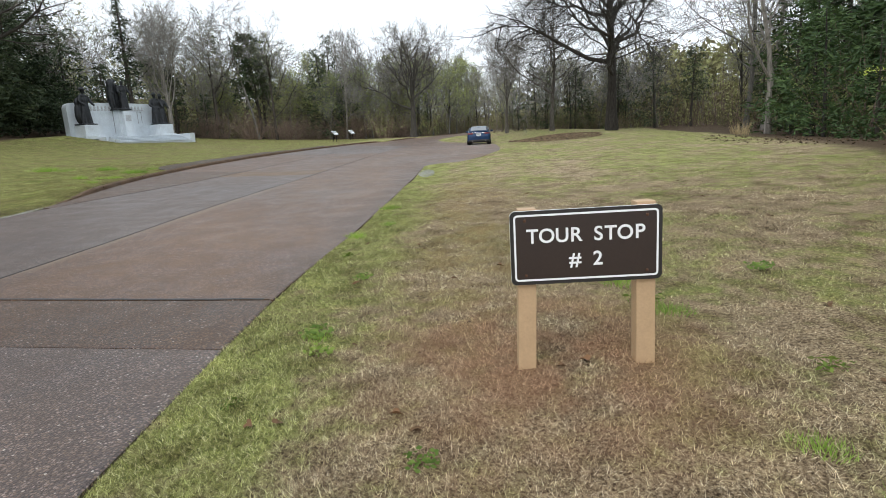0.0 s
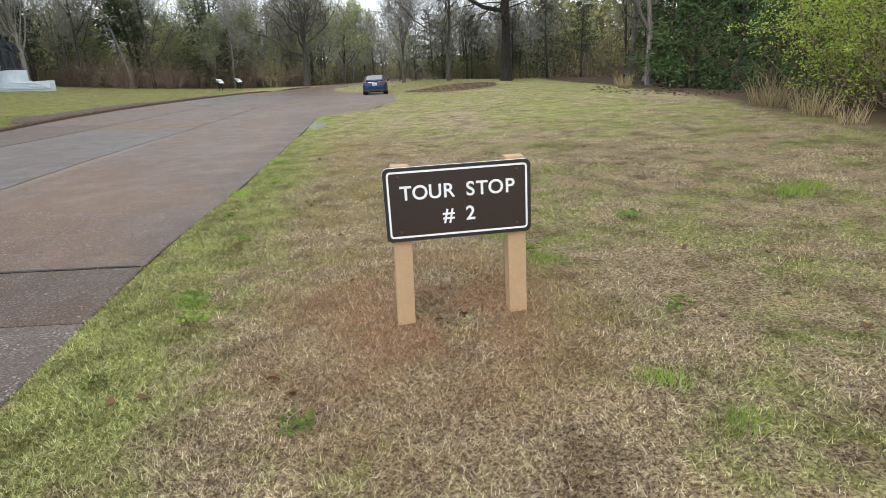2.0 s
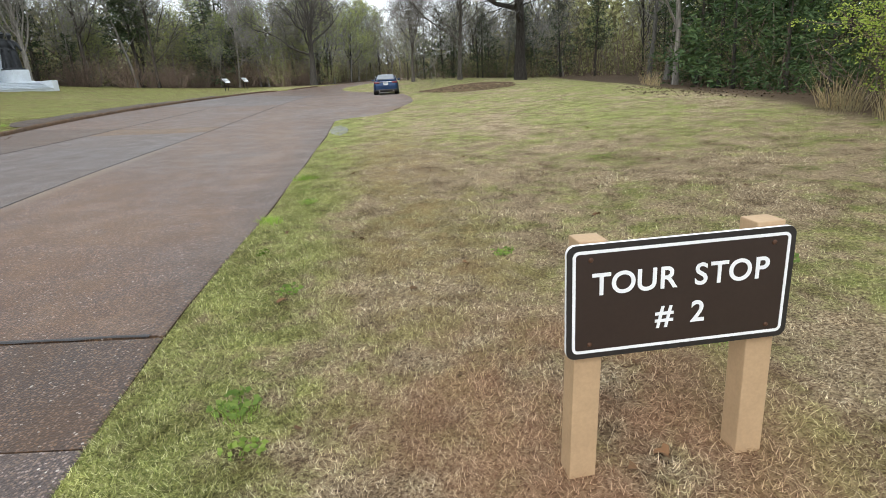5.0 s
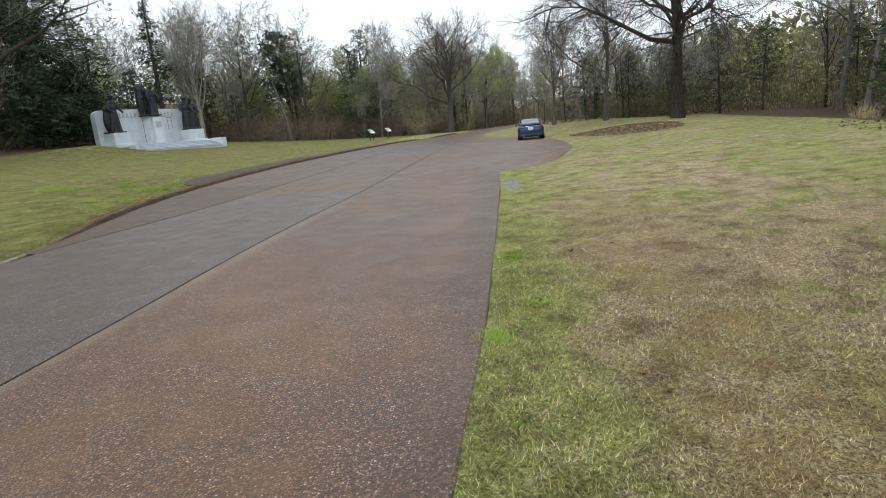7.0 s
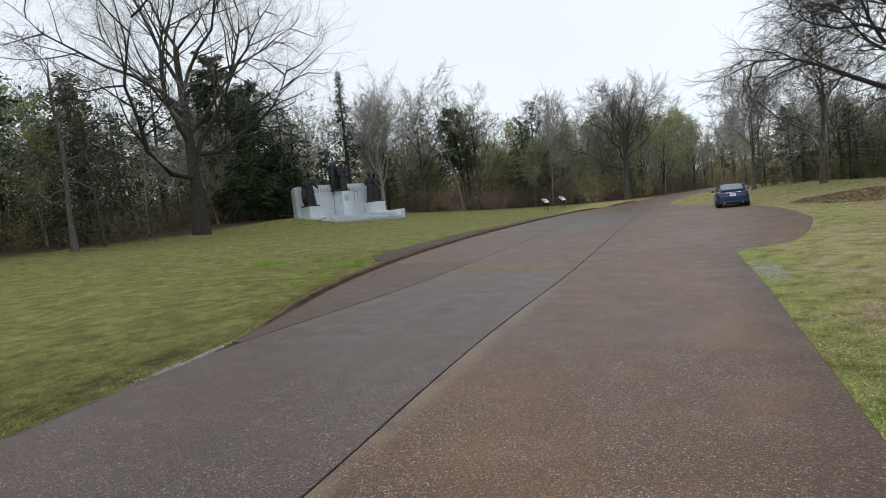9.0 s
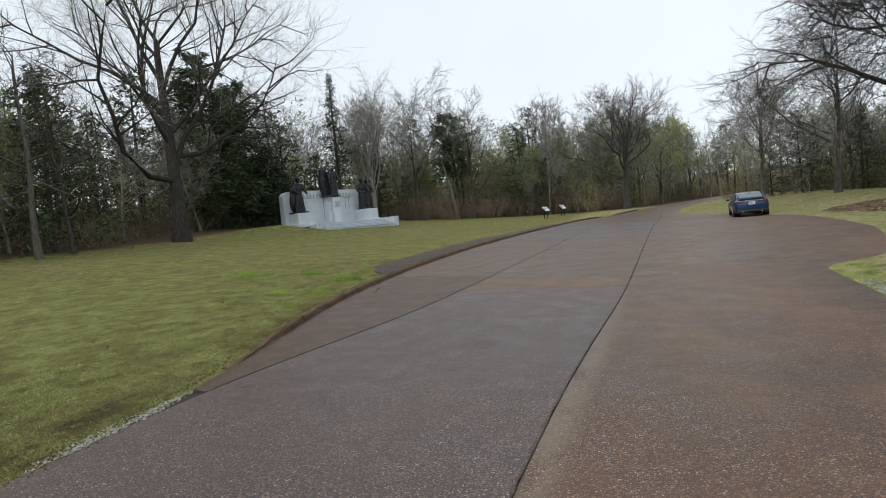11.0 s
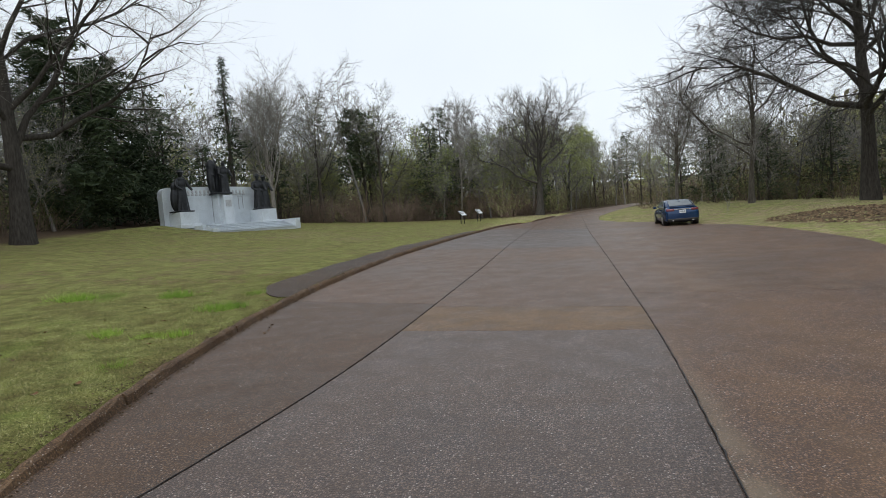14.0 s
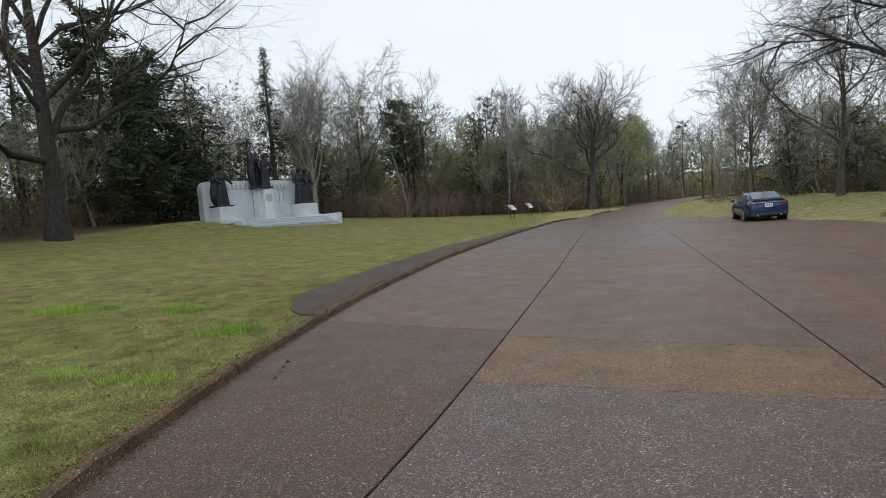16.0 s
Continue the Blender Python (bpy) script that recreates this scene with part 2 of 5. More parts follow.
def make_turf():
    m, n, l, b = shader("turf_ground", 0.95, 0, 0.1)
    p = world_place(n)
    speck = math_node(n, l, "MULTIPLY", noise_node(n, l, p, 60, 5, 0.8), 1.0)
    tint = span(n, l, speck, 0.28, 0.72)
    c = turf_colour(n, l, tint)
    xyz = n.new("ShaderNodeSeparateXYZ")
    l.new(p, xyz.inputs[0])
    # leaf litter below the trees, beyond the mown lawns
    out = math_node(n, l, "MAXIMUM", span(n, l, math_node(n, l, "ADD", xyz.outputs["X"], math_node(n, l, "MULTIPLY", xyz.outputs["Y"], -0.235)), 6.4, 7.6), span(n, l, xyz.outputs["X"], -33.6, -35.5))
    out = math_node(n, l, "MAXIMUM", out, span(n, l, xyz.outputs["Y"], 74, 84))
    litter = ramp(n, l, speck, [(0.3, (0.035, 0.026, 0.018)), (0.55, (0.10, 0.07, 0.045)), (0.75, (0.19, 0.14, 0.09))])
    bank = n.new("ShaderNodeVectorMath")
    bank.operation = "DISTANCE"
    squash = n.new("ShaderNodeVectorMath")
    squash.operation = "MULTIPLY"
    l.new(p, squash.inputs[0])
    squash.inputs[1].default_value = (1.0, 0.55, 0.0)
    l.new(squash.outputs["Vector"], bank.inputs[0])
    bank.inputs[1].default_value = (6.8, 19.0, 0.0)
    bare = math_node(n, l, "MULTIPLY", span(n, l, bank.outputs["Value"], 3.8, 1.6), span(n, l, noise_node(n, l, p, 1.3, 4), 0.42, 0.56))
    out = math_node(n, l, "MAXIMUM", out, bare)
    # shade between the blades is put into the ground colour, strongest by the sign
    shade_fade = math_node(n, l, "MAXIMUM", span(n, l, xyz.outputs["Y"], 6, 17), span(n, l, xyz.outputs["X"], -10, -14))
    shaded_turf = mixed(n, l, 1.0, c, mixed(n, l, shade_fade, (0.50, 0.48, 0.46), (0.74, 0.735, 0.73)), "MULTIPLY")
    l.new(mixed(n, l, out, shaded_turf, litter), b.inputs["Base Color"])
    bump(n, l, b, mixed(n, l, 0.5, speck, noise_node(n, l, p, 14, 4)), 0.7, 0.03)
    return m


def make_blades():
    m, n, l, b = shader("grass_blades", 0.8, 0, 0.15)
    tint = n.new("ShaderNodeNewGeometry").outputs["Random Per Island"]
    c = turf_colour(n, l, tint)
    l.new(c, b.inputs["Base Color"])
    # thin blades: light scatters through them, and they shade like the sward they make up
    g = n.new("ShaderNodeNewGeometry").outputs["Normal"]
    up = n.new("ShaderNodeMix")
    up.data_type = "VECTOR"
    up.inputs["Factor"].default_value = 0.22
    l.new(g, up.inputs[4])
    up.inputs[5].default_value = (0, 0, 1)
    l.new(up.outputs[1], b.inputs["Normal"])
    thin = n.new("ShaderNodeBsdfTranslucent")
    l.new(c, thin.inputs["Color"])
    both = n.new("ShaderNodeMixShader")
    both.inputs["Fac"].default_value = 0.22
    l.new(b.outputs[0], both.inputs[1])
    l.new(thin.outputs[0], both.inputs[2])
    l.new(both.outputs[0], n["Material Output"].inputs["Surface"])
    return m


def make_aggregate(name, matrix_colour, warm, wet=0.5, pale_band=False, rusty=0.0):
    """Exposed-aggregate concrete: pebbles of mixed stone in a worn binder, damp in places."""
    m, n, l, b = shader(name, 0.5, 0, 0.36)
    p = world_place(n)
    cells = n.new("ShaderNodeTexVoronoi")
    cells.inputs["Scale"].default_value, cells.inputs["Randomness"].default_value = 66, 1.0
    l.new(p, cells.inputs["Vector"])
    small = n.new("ShaderNodeTexVoronoi")
    small.inputs["Scale"].default_value = 170
    l.new(p, small.inputs["Vector"])
    pick = n.new("ShaderNodeSeparateColor")
    l.new(cells.outputs["Color"], pick.inputs["Color"])
    pick2 = n.new("ShaderNodeSeparateColor")
    l.new(small.outputs["Color"], pick2.inputs["Color"])
    k = matrix_colour
    dark, pale = tuple(v * 0.3 for v in k), tuple(min(1, v * 2.2 + 0.02) for v in k)
    stone = ramp(n, l, pick.outputs["Red"], [(0.0, dark), (0.25, tuple(v * 0.5 for v in k)), (0.45, warm), (0.68, tuple(v * 1.7 for v in warm)), (0.9, pale), (0.965, tuple(min(1, v * 3.0 + 0.04) for v in k)), (1.0, (0.55, 0.51, 0.46))])
    sand = ramp(n, l, pick2.outputs["Green"], [(0.0, tuple(v * 0.35 for v in k)), (1.0, tuple(v * 1.15 for v in k))])
    inside = span(n, l, cells.outputs["Distance"], 0.55, 0.40)
    c = mixed(n, l, inside, sand, stone)
    wide, mid = noise_node(n, l, p, 0.35, 4), noise_node(n, l, p, 2.2, 5)
    c = mixed(n, l, span(n, l, mid, 0.35, 0.7, 0.0, 0.45), c, tuple(v * 0.75 for v in warm))
    c = mixed(n, l, 1.0, c, ramp(n, l, wide, [(0.3, (0.78, 0.78, 0.80)), (0.7, (1.15, 1.12, 1.08))]), "MULTIPLY")
    if pale_band:
        xyz = n.new("ShaderNodeSeparateXYZ")
        l.new(p, xyz.inputs[0])
        off = math_node(n, l, "ADD", xyz.outputs["X"], math_node(n, l, "ADD", 5.83, math_node(n, l, "MULTIPLY", xyz.outputs["Y"], -0.0845)))
        band = math_node(n, l, "MULTIPLY", span(n, l, off, 0.30, 0.04), span(n, l, xyz.outputs["Y"], 20, 13))
        band = math_node(n, l, "MULTIPLY", band, span(n, l, mid, 0.3, 0.6))
        c = mixed(n, l, math_node(n, l, "MULTIPLY", band, 0.5), c, (0.25, 0.2, 0.14))
        rust = math_node(n, l, "MULTIPLY", span(n, l, off, 0.2, 1.2), span(n, l, noise_node(n, l, p, 0.8, 4), 0.42, 0.68))
        c = mixed(n, l, math_node(n, l, "MULTIPLY", rust, 0.35), c, (0.20, 0.115, 0.055))
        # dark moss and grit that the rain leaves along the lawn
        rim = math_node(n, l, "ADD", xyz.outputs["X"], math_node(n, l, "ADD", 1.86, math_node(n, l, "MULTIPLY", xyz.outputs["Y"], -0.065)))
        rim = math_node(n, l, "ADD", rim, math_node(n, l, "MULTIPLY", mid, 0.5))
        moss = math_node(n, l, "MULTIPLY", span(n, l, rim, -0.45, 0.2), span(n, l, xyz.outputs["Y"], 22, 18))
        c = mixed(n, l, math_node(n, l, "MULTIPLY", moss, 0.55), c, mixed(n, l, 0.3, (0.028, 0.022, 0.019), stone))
    if rusty:
        grit = span(n, l, noise_node(n, l, p, 1.6, 5), 0.36, 0.6, 0.25, 1.0)
        c = mixed(n, l, math_node(n, l, "MULTIPLY", grit, rusty), c, mixed(n, l, pick.outputs["Blue"], (0.07, 0.036, 0.016), (0.36, 0.22, 0.105)))
    l.new(c, b.inputs["Base Color"])
    l.new(span(n, l, mixed(n, l, 0.5, wide, mid), 0.35, 0.62, 0.54 - 0.22 * wet, 0.66 - 0.22 * wet), b.inputs["Roughness"])
    bump(n, l, b, math_node(n, l, "SUBTRACT", 1.0, cells.outputs["Distance"]), 0.45, 0.006)
    return m


def make_bark(name, colour):
    m, n, l, b = shader(name, 0.9, 0, 0.2)
    p = n.new("ShaderNodeTexCoord").outputs["Object"]
    s = n.new("ShaderNodeVectorMath")
    s.operation = "MULTIPLY"
    l.new(p, s.inputs[0])
    s.inputs[1].default_value = (9, 9, 1.6)
    f = noise_node(n, l, s.outputs["Vector"], 1.5, 5)
    r = n.new("ShaderNodeObjectInfo").outputs["Random"]
    c = ramp(n, l, f, [(0.3, tuple(v * 0.5 for v in colour)), (0.7, tuple(v * 1.5 for v in colour))])
    l.new(mixed(n, l, 1.0, c, ramp(n, l, r, [(0, (0.75, 0.75, 0.75)), (1, (1.3, 1.25, 1.2))]), "MULTIPLY"), b.inputs["Base Color"])
    bump(n, l, b, f, 0.6, 0.03)
    return m


def make_leaves(name, a, b_colour, rough=0.65, glow_through=0.0):
    m, n, l, b = shader(name, rough, 0, 0.25)
    r = n.new("ShaderNodeNewGeometry").outputs["Random Per Island"]
    o = n.new("ShaderNodeObjectInfo").outputs["Random"]
    c = mixed(n, l, 1.0, mixed(n, l, r, a, b_colour), ramp(n, l, o, [(0, (0.7, 0.75, 0.7)), (1, (1.25, 1.2, 1.1))]), "MULTIPLY")
    l.new(c, b.inputs["Base Color"])
    if glow_through:
        thin = n.new("ShaderNodeBsdfTranslucent")
        l.new(c, thin.inputs["Color"])
        both = n.new("ShaderNodeMixShader")
        both.inputs["Fac"].default_value = glow_through
        l.new(b.outputs[0], both.inputs[1])
        l.new(thin.outputs[0], both.inputs[2])
        l.new(both.outputs[0], n["Material Output"].inputs["Surface"])
    return m


TURF, BLADES = make_turf(), make_blades()
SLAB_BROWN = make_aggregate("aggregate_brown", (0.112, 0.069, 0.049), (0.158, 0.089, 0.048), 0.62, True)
SLAB_GREY = make_aggregate("aggregate_grey", (0.100, 0.075, 0.066), (0.125, 0.087, 0.066), 0.75)
SLAB_DARK = make_aggregate("aggregate_dark", (0.078, 0.050, 0.036), (0.118, 0.068, 0.037), 0.5)
PATH_DARK = make_aggregate("footpath_aggregate", (0.062, 0.045, 0.036), (0.09, 0.056, 0.036), -0.6)
SLAB_RUST = make_aggregate("aggregate_rusty", (0.09, 0.062, 0.045), (0.15, 0.085, 0.04), 0.35, rusty=0.5)
KERB = make_aggregate("kerb_concrete", (0.075, 0.047, 0.03), (0.10, 0.055, 0.028), -0.8, rusty=0.35)
TAR = plain("tar", (0.024, 0.022, 0.022), 0.45, bumpy=0.4, scale=20)
BED = plain("road_bed", (0.05, 0.042, 0.035), 0.9)
STONES = make_leaves("pale_stones", (0.22, 0.21, 0.195), (0.46, 0.45, 0.43), 0.8)
CLODS = make_leaves("dark_clods", (0.04, 0.028, 0.018), (0.16, 0.115, 0.075), 0.95)
LEAF_BROWN = make_leaves("dead_leaf", (0.09, 0.045, 0.022), (0.2, 0.11, 0.055))
FRESH = make_leaves("fresh_grass", (0.17, 0.31, 0.04), (0.38, 0.53, 0.12), 0.7, 0.4)
CLOVER = make_leaves("clover", (0.10, 0.17, 0.03), (0.21, 0.29, 0.065), 0.7, 0.3)
BARK_GREY = make_bark("bark_grey", (0.195, 0.185, 0.17))
BARK_MID = make_bark("bark_brown_grey", (0.105, 0.096, 0.086))
BARK_DARK = make_bark("bark_dark", (0.055, 0.049, 0.043))
TWIG = make_bark("twig_bark", (0.225, 0.22, 0.21))
TWIG_DARK = make_bark("dark_twig_bark", (0.075, 0.07, 0.062))
BRUSH_TWIG = make_bark("brush_bark", (0.185, 0.14, 0.112))
PINE = make_leaves("conifer_needles", (0.026, 0.042, 0.022), (0.075, 0.10, 0.05))
SPRING = make_leaves("spring_leaves", (0.26, 0.30, 0.10), (0.44, 0.48, 0.19), 0.65, 0.4)
BUDS = make_leaves("opening_buds", (0.25, 0.27, 0.12), (0.42, 0.45, 0.22), 0.65, 0.4)
DULL = make_leaves("undergrowth_leaves", (0.06, 0.08, 0.028), (0.18, 0.19, 0.075), 0.7, 0.3)
SCRUB = make_leaves("scrub_foliage", (0.10, 0.088, 0.055), (0.30, 0.315, 0.15), 0.7, 0.3)
CEDAR = make_leaves("cedar_foliage", (0.028, 0.058, 0.022), (0.085, 0.135, 0.048))
YOUNG = make_leaves("young_bush_leaves", (0.27, 0.38, 0.06), (0.50, 0.58, 0.14), 0.6, 0.45)
# far foliage is paler and greyer: distance haze mixed into its colour
HAZED_LEAF = make_leaves("hazed_far_foliage", (0.21, 0.215, 0.175), (0.40, 0.43, 0.28), 0.8, 0.3)
REED = make_leaves("dry_reed", (0.30, 0.22, 0.12), (0.45, 0.36, 0.22))
MARBLE = plain("weathered_granite", (0.57, 0.615, 0.65), 0.6, vary=0.16, scale=1.4, bumpy=0.15)
BRONZE = plain("dark_bronze", (0.028, 0.03, 0.033), 0.42, 0.6, vary=0.5, scale=4, bumpy=0.2)
POST = plain("tan_painted_wood", (0.45, 0.305, 0.175), 0.6, vary=0.09, scale=9, bumpy=0.12)
SIGN_BROWN = plain("brown_sign_paint", (0.030, 0.018, 0.014), 0.42, vary=0.12)
SIGN_EDGE = plain("black_sign_edge", (0.02, 0.017, 0.016), 0.45)
SIGN_WHITE = plain("white_sign_film", (0.82, 0.83, 0.84), 0.45, vary=0.03)
RUST = plain("rusty_screw", (0.10, 0.05, 0.03), 0.6, 0.5)
IRON = plain("dark_iron", (0.02, 0.02, 0.022), 0.5, 0.3)
PANEL = plain("panel_film", (0.72, 0.74, 0.76), 0.25, vary=0.1)
INK = plain("panel_print", (0.12, 0.15, 0.14), 0.3)


# ---- ground ----
def make_ground():
    ys = np.concatenate([np.linspace(-70, -6, 12), np.arange(-5, 62, 0.3), np.arange(62, 130, 3.0), np.array([140, 170, 220, 300, 450, 700])])
    out = np.array([0, 0.06, 0.15, 0.3, 0.5, 0.8, 1.2, 1.7, 2.3, 3, 3.8, 4.8, 6, 7.5, 9, 11, 13, 15.5, 18, 21, 24, 28, 32, 37, 45, 60, 90, 150, 280, 500, 800])
    rows, inner = [], np.array([0.012, 0.03, 0.5, 0.97, 0.988])
    for y in ys:
        l, r = float(left_x(y)), float(right_x(y))
        xs = np.concatenate([(l - out)[::-1], l + inner * (r - l), r + out])
        z = lawn_z(xs, np.full_like(xs, y))
        k = len(out)
        z[k:k + 5] = base_z(xs[k:k + 5], np.full(5, y)) - 0.09
        rows.append(np.stack([xs, np.full_like(xs, y), z], 1))
    w = len(rows[0])
    verts = np.concatenate(rows)
    i, j = np.meshgrid(np.arange(len(ys) - 1), np.arange(w - 1), indexing="ij")
    a = (i * w + j).ravel()
    faces = np.stack([a, a + 1, a + w + 1, a + w], 1)
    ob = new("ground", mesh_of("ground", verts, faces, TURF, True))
    tagged(ob, "mown park lawn, half dormant straw and half green", "lawn", kind="structure")


make_ground()


# ---- road: slabs of exposed aggregate with recessed joints ----
slant = line([(-60, 0.1), (4, 0.16), (18.7, 0.14), (21, 0.27), (31, 0.42), (60, 0.3), (66, 0.0), (110, 0.0)])


def slab_mesh(x0, x1, y0, y1, material, rise=0.0):
    """A slab between two lines across and two stations along; its edges go down into the joint."""
    n = max(2, int((y1 - y0) / 0.5))
    ys = np.linspace(y0, y1, n + 1)
    rows = []
    for k, y in enumerate(ys):
        a, b = float(x0(y)) + 0.005, float(x1(y)) - 0.005
        xs = np.concatenate([[a], np.linspace(a + 0.006, b - 0.006, 7), [b]])
        yy = y - slant(y) * (xs - (a + b) / 2)
        for _ in range(2):
            a, b = x0(yy) + 0.005, x1(yy) - 0.005
            share = np.concatenate([[0], np.linspace(0.004, 0.996, 7), [1]])
            xs = a + (b - a) * share
        z = base_z(xs, yy) + rise
        z[0] -= 0.008
        z[-1] -= 0.008
        rows.append(np.stack([xs, yy, z], 1))
    for k in (0, -1):
        lower = rows[k].copy()
        lower[:, 2] -= 0.06
        rows.insert(0 if k == 0 else len(rows), lower)
    sides = [np.stack([r[0] - (0, 0, 0.05), *r, r[-1] - (0, 0, 0.05)]) for r in rows]
    w = len(sides[0])
    verts = np.concatenate(sides)
    i, j = np.meshgrid(np.arange(len(sides) - 1), np.arange(w - 1), indexing="ij")
    a = (i * w + j).ravel()
    return mesh_of("slab", verts, np.stack([a, a + 1, a + w + 1, a + w], 1), material, False)


def make_road():
    bed_ys = np.arange(-60, 110, 1.0)
    rows = [[(float(x), y, float(base_z(x, y)) - 0.03) for x in np.linspace(left_x(y) + 0.01, right_x(y) - 0.01, 12)] for y in bed_ys]
    verts = [v for r in rows for v in r]
    faces = [(i * 12 + j, i * 12 + j + 1, i * 12 + 13 + j, i * 12 + 12 + j) for i in range(len(rows) - 1) for j in range(11)]
    road = tagged(new("road", mesh_of("road", verts, faces, BED)), "damp exposed-aggregate concrete road with dark joints", "road", kind="structure")
    lanes = [
        (centre_x, right_x, [(-60, 3.82, SLAB_GREY), (3.82, 4.96, SLAB_DARK), (4.99, 20.6, SLAB_BROWN), (20.6, 34.0, SLAB_BROWN), (34.0, 48.0, SLAB_BROWN), (48, 66, SLAB_BROWN), (66, 108, SLAB_BROWN)]),
        (seam_x, centre_x, [(-60, 5.5, SLAB_GREY), (5.53, 18.75, SLAB_GREY), (18.75, 20.4, SLAB_RUST), (20.4, 31.2, SLAB_BROWN), (31.2, 44, SLAB_GREY), (44, 66, SLAB_BROWN), (66, 108, SLAB_BROWN)]),
        (left_x, seam_x, [(12.4, 21.5, SLAB_DARK), (21.5, 32.5, SLAB_BROWN), (32.5, 46, SLAB_GREY), (46, 66, SLAB_BROWN), (66, 108, SLAB_BROWN)]),
    ]
    for k, (x0, x1, runs) in enumerate(lanes):
        for y0, y1, material in runs:
            ob = new("slab", slab_mesh(x0, x1, y0 + 0.006, y1 - 0.006, material))
            ob.parent = road
    # tarred cross joint and the tar in the long joints
    def tar_run(pts, w, name="tar_joint"):
        verts, faces = [], []
        rng = random.Random(4)
        fine = []
        for (xa, ya), (xb, yb) in zip(pts, pts[1:]):
            m = max(2, int(math.hypot(xb - xa, yb - ya) / 0.12))
            fine += [(xa + (xb - xa) * i / m, ya + (yb - ya) * i / m) for i in range(m)]
        fine.append(pts[-1])
        for i, (x, y) in enumerate(fine):
            x2, y2 = fine[min(i + 1, len(fine) - 1)]
            x1, y1 = fine[max(i - 1, 0)]
            d = math.hypot(x2 - x1, y2 - y1)
            nx, ny = -(y2 - y1) / d, (x2 - x1) / d
            h = w * rng.uniform(0.55, 1.25) / 2
            j = rng.uniform(-0.006, 0.006)
            for s, dz in ((-1.0, 0.0), (-0.5, 0.006), (0.5, 0.006), (1.0, 0.0)):
                px, py = x + nx * (h * s + j), y + ny * (h * s + j)
                verts.append((px, py, float(base_z(px, py)) + dz))
        for i in range(len(fine) - 1):
            for j in range(3):
                a = i * 4 + j
                faces.append((a, a + 1, a + 5, a + 4))
        part(name, mesh_of(name, verts, faces, TAR), TAR, road, "black tar seal")
    tar_run([(-8.9, 5.8), (-5.4, 5.33), (-4.6, 5.19), (-3.02, 4.93), (-1.76, 4.72)], 0.045)
    tar_run([(float(centre_x(y)), y) for y in np.arange(5, 30, 1.0)], 0.011)
    tar_run([(float(seam_x(y)), y) for y in np.arange(13, 36, 1.0)], 0.010)


make_road()


# ---- kerb and the strip of pavement behind it ----
def make_kerb():
    def sweep(y0, y1, height, first, last):
        ys = np.linspace(y0, y1, max(3, int((y1 - y0) / 0.16)))
        verts, faces = [], []
        rng = random.Random(int(y0 * 10))
        prof = [(0.04, -0.25), (0.03, 0.02), (0.015, 0.7), (-0.015, 0.95), (-0.05, 1.0), (-0.08, 0.85), (-0.09, -0.2)]
        for y in ys:
            x = float(left_x(y))
            h = height * float(smooth_step(first, first + 2.5, y)) * float(smooth_step(last, last - 1.5, y)) + 0.01
            z = float(base_z(x, y))
            wob = rng.uniform(-0.022, 0.022)
            for dx, s in prof:
                verts.append((x + dx + wob * (0.5 + s), y, z + h * s + rng.uniform(-0.02, 0.012) * (s > 0.3)))
        k = len(prof)
        for i in range(len(ys) - 1):
            for j in range(k - 1):
                a = i * k + j
                faces.append((a, a + k, a + k + 1, a + 1))
        faces += [tuple(range(k)), tuple(range((len(ys) - 1) * k, len(ys) * k))[::-1]]
        return mesh_of("kerb", verts, faces, KERB, False)
    kerb = tagged(new("kerb"), "worn dark mossy concrete kerb along the lawn", "kerb", kind="structure")
    stations = [13.2, 16.1, 19.25, 22.3, 25.4, 28.5, 31.5, 34.6, 37.6, 40.7, 43.7, 46.8, 49.8, 52.8, 54.6]
    for y0, y1 in zip(stations, stations[1:]):
        part("kerb_length", sweep(y0 + 0.014, y1 - 0.014, 0.11, 13.2, 54.6), KERB, kerb)
    for y0, y1 in ((55.4, 58.5), (58.5, 61.6), (61.6, 66.0)):
        part("kerb_length", sweep(y0 + 0.014, y1 - 0.014, 0.11, 55.4, 66.0), KERB, kerb)
    ys = np.arange(21.9, 44.1, 0.2)
    verts, faces = [], []
    for y in ys:
        w = 1.1 * float(smooth_step(54, 24, y)) * math.sqrt(min(1.0, (y - 21.85) / 1.6)) + 0.03
        xs = float(left_x(y)) - 0.085 - w * np.array([1, 1, 0.7, 0.4, 0.15, 0])
        z = lawn_z(xs, np.full(6, y)) + 0.022
        z[0] -= 0.08
        verts += [tuple(v) for v in np.stack([xs, np.full(6, y), z], 1)]
    for i in range(len(ys) - 1):
        for j in range(5):
            a = i * 6 + j
            faces.append((a, a + 1, a + 7, a + 6))
    tagged(new("pavement", mesh_of("pavement", verts, faces, PATH_DARK)), "narrow dark aggregate footpath behind the kerb", "pavement", kind="structure")


make_kerb()


# ---- tour stop sign ----
def text_mesh(words, size, material, bold=0.0):
    cu = bpy.data.curves.new("lettering", "FONT")
    cu.body, cu.size, cu.align_x, cu.align_y, cu.offset, cu.extrude = words, size, "CENTER", "CENTER", bold, 0.0012
    cu.space_character, cu.space_word = 1.05, 1.3
    ob = new("lettering", cu)
    me = bpy.data.meshes.new_from_object(ob.evaluated_get(bpy.context.evaluated_depsgraph_get()))
    bpy.data.objects.remove(ob)
    me.materials.clear()
    me.materials.append(material)
    return me


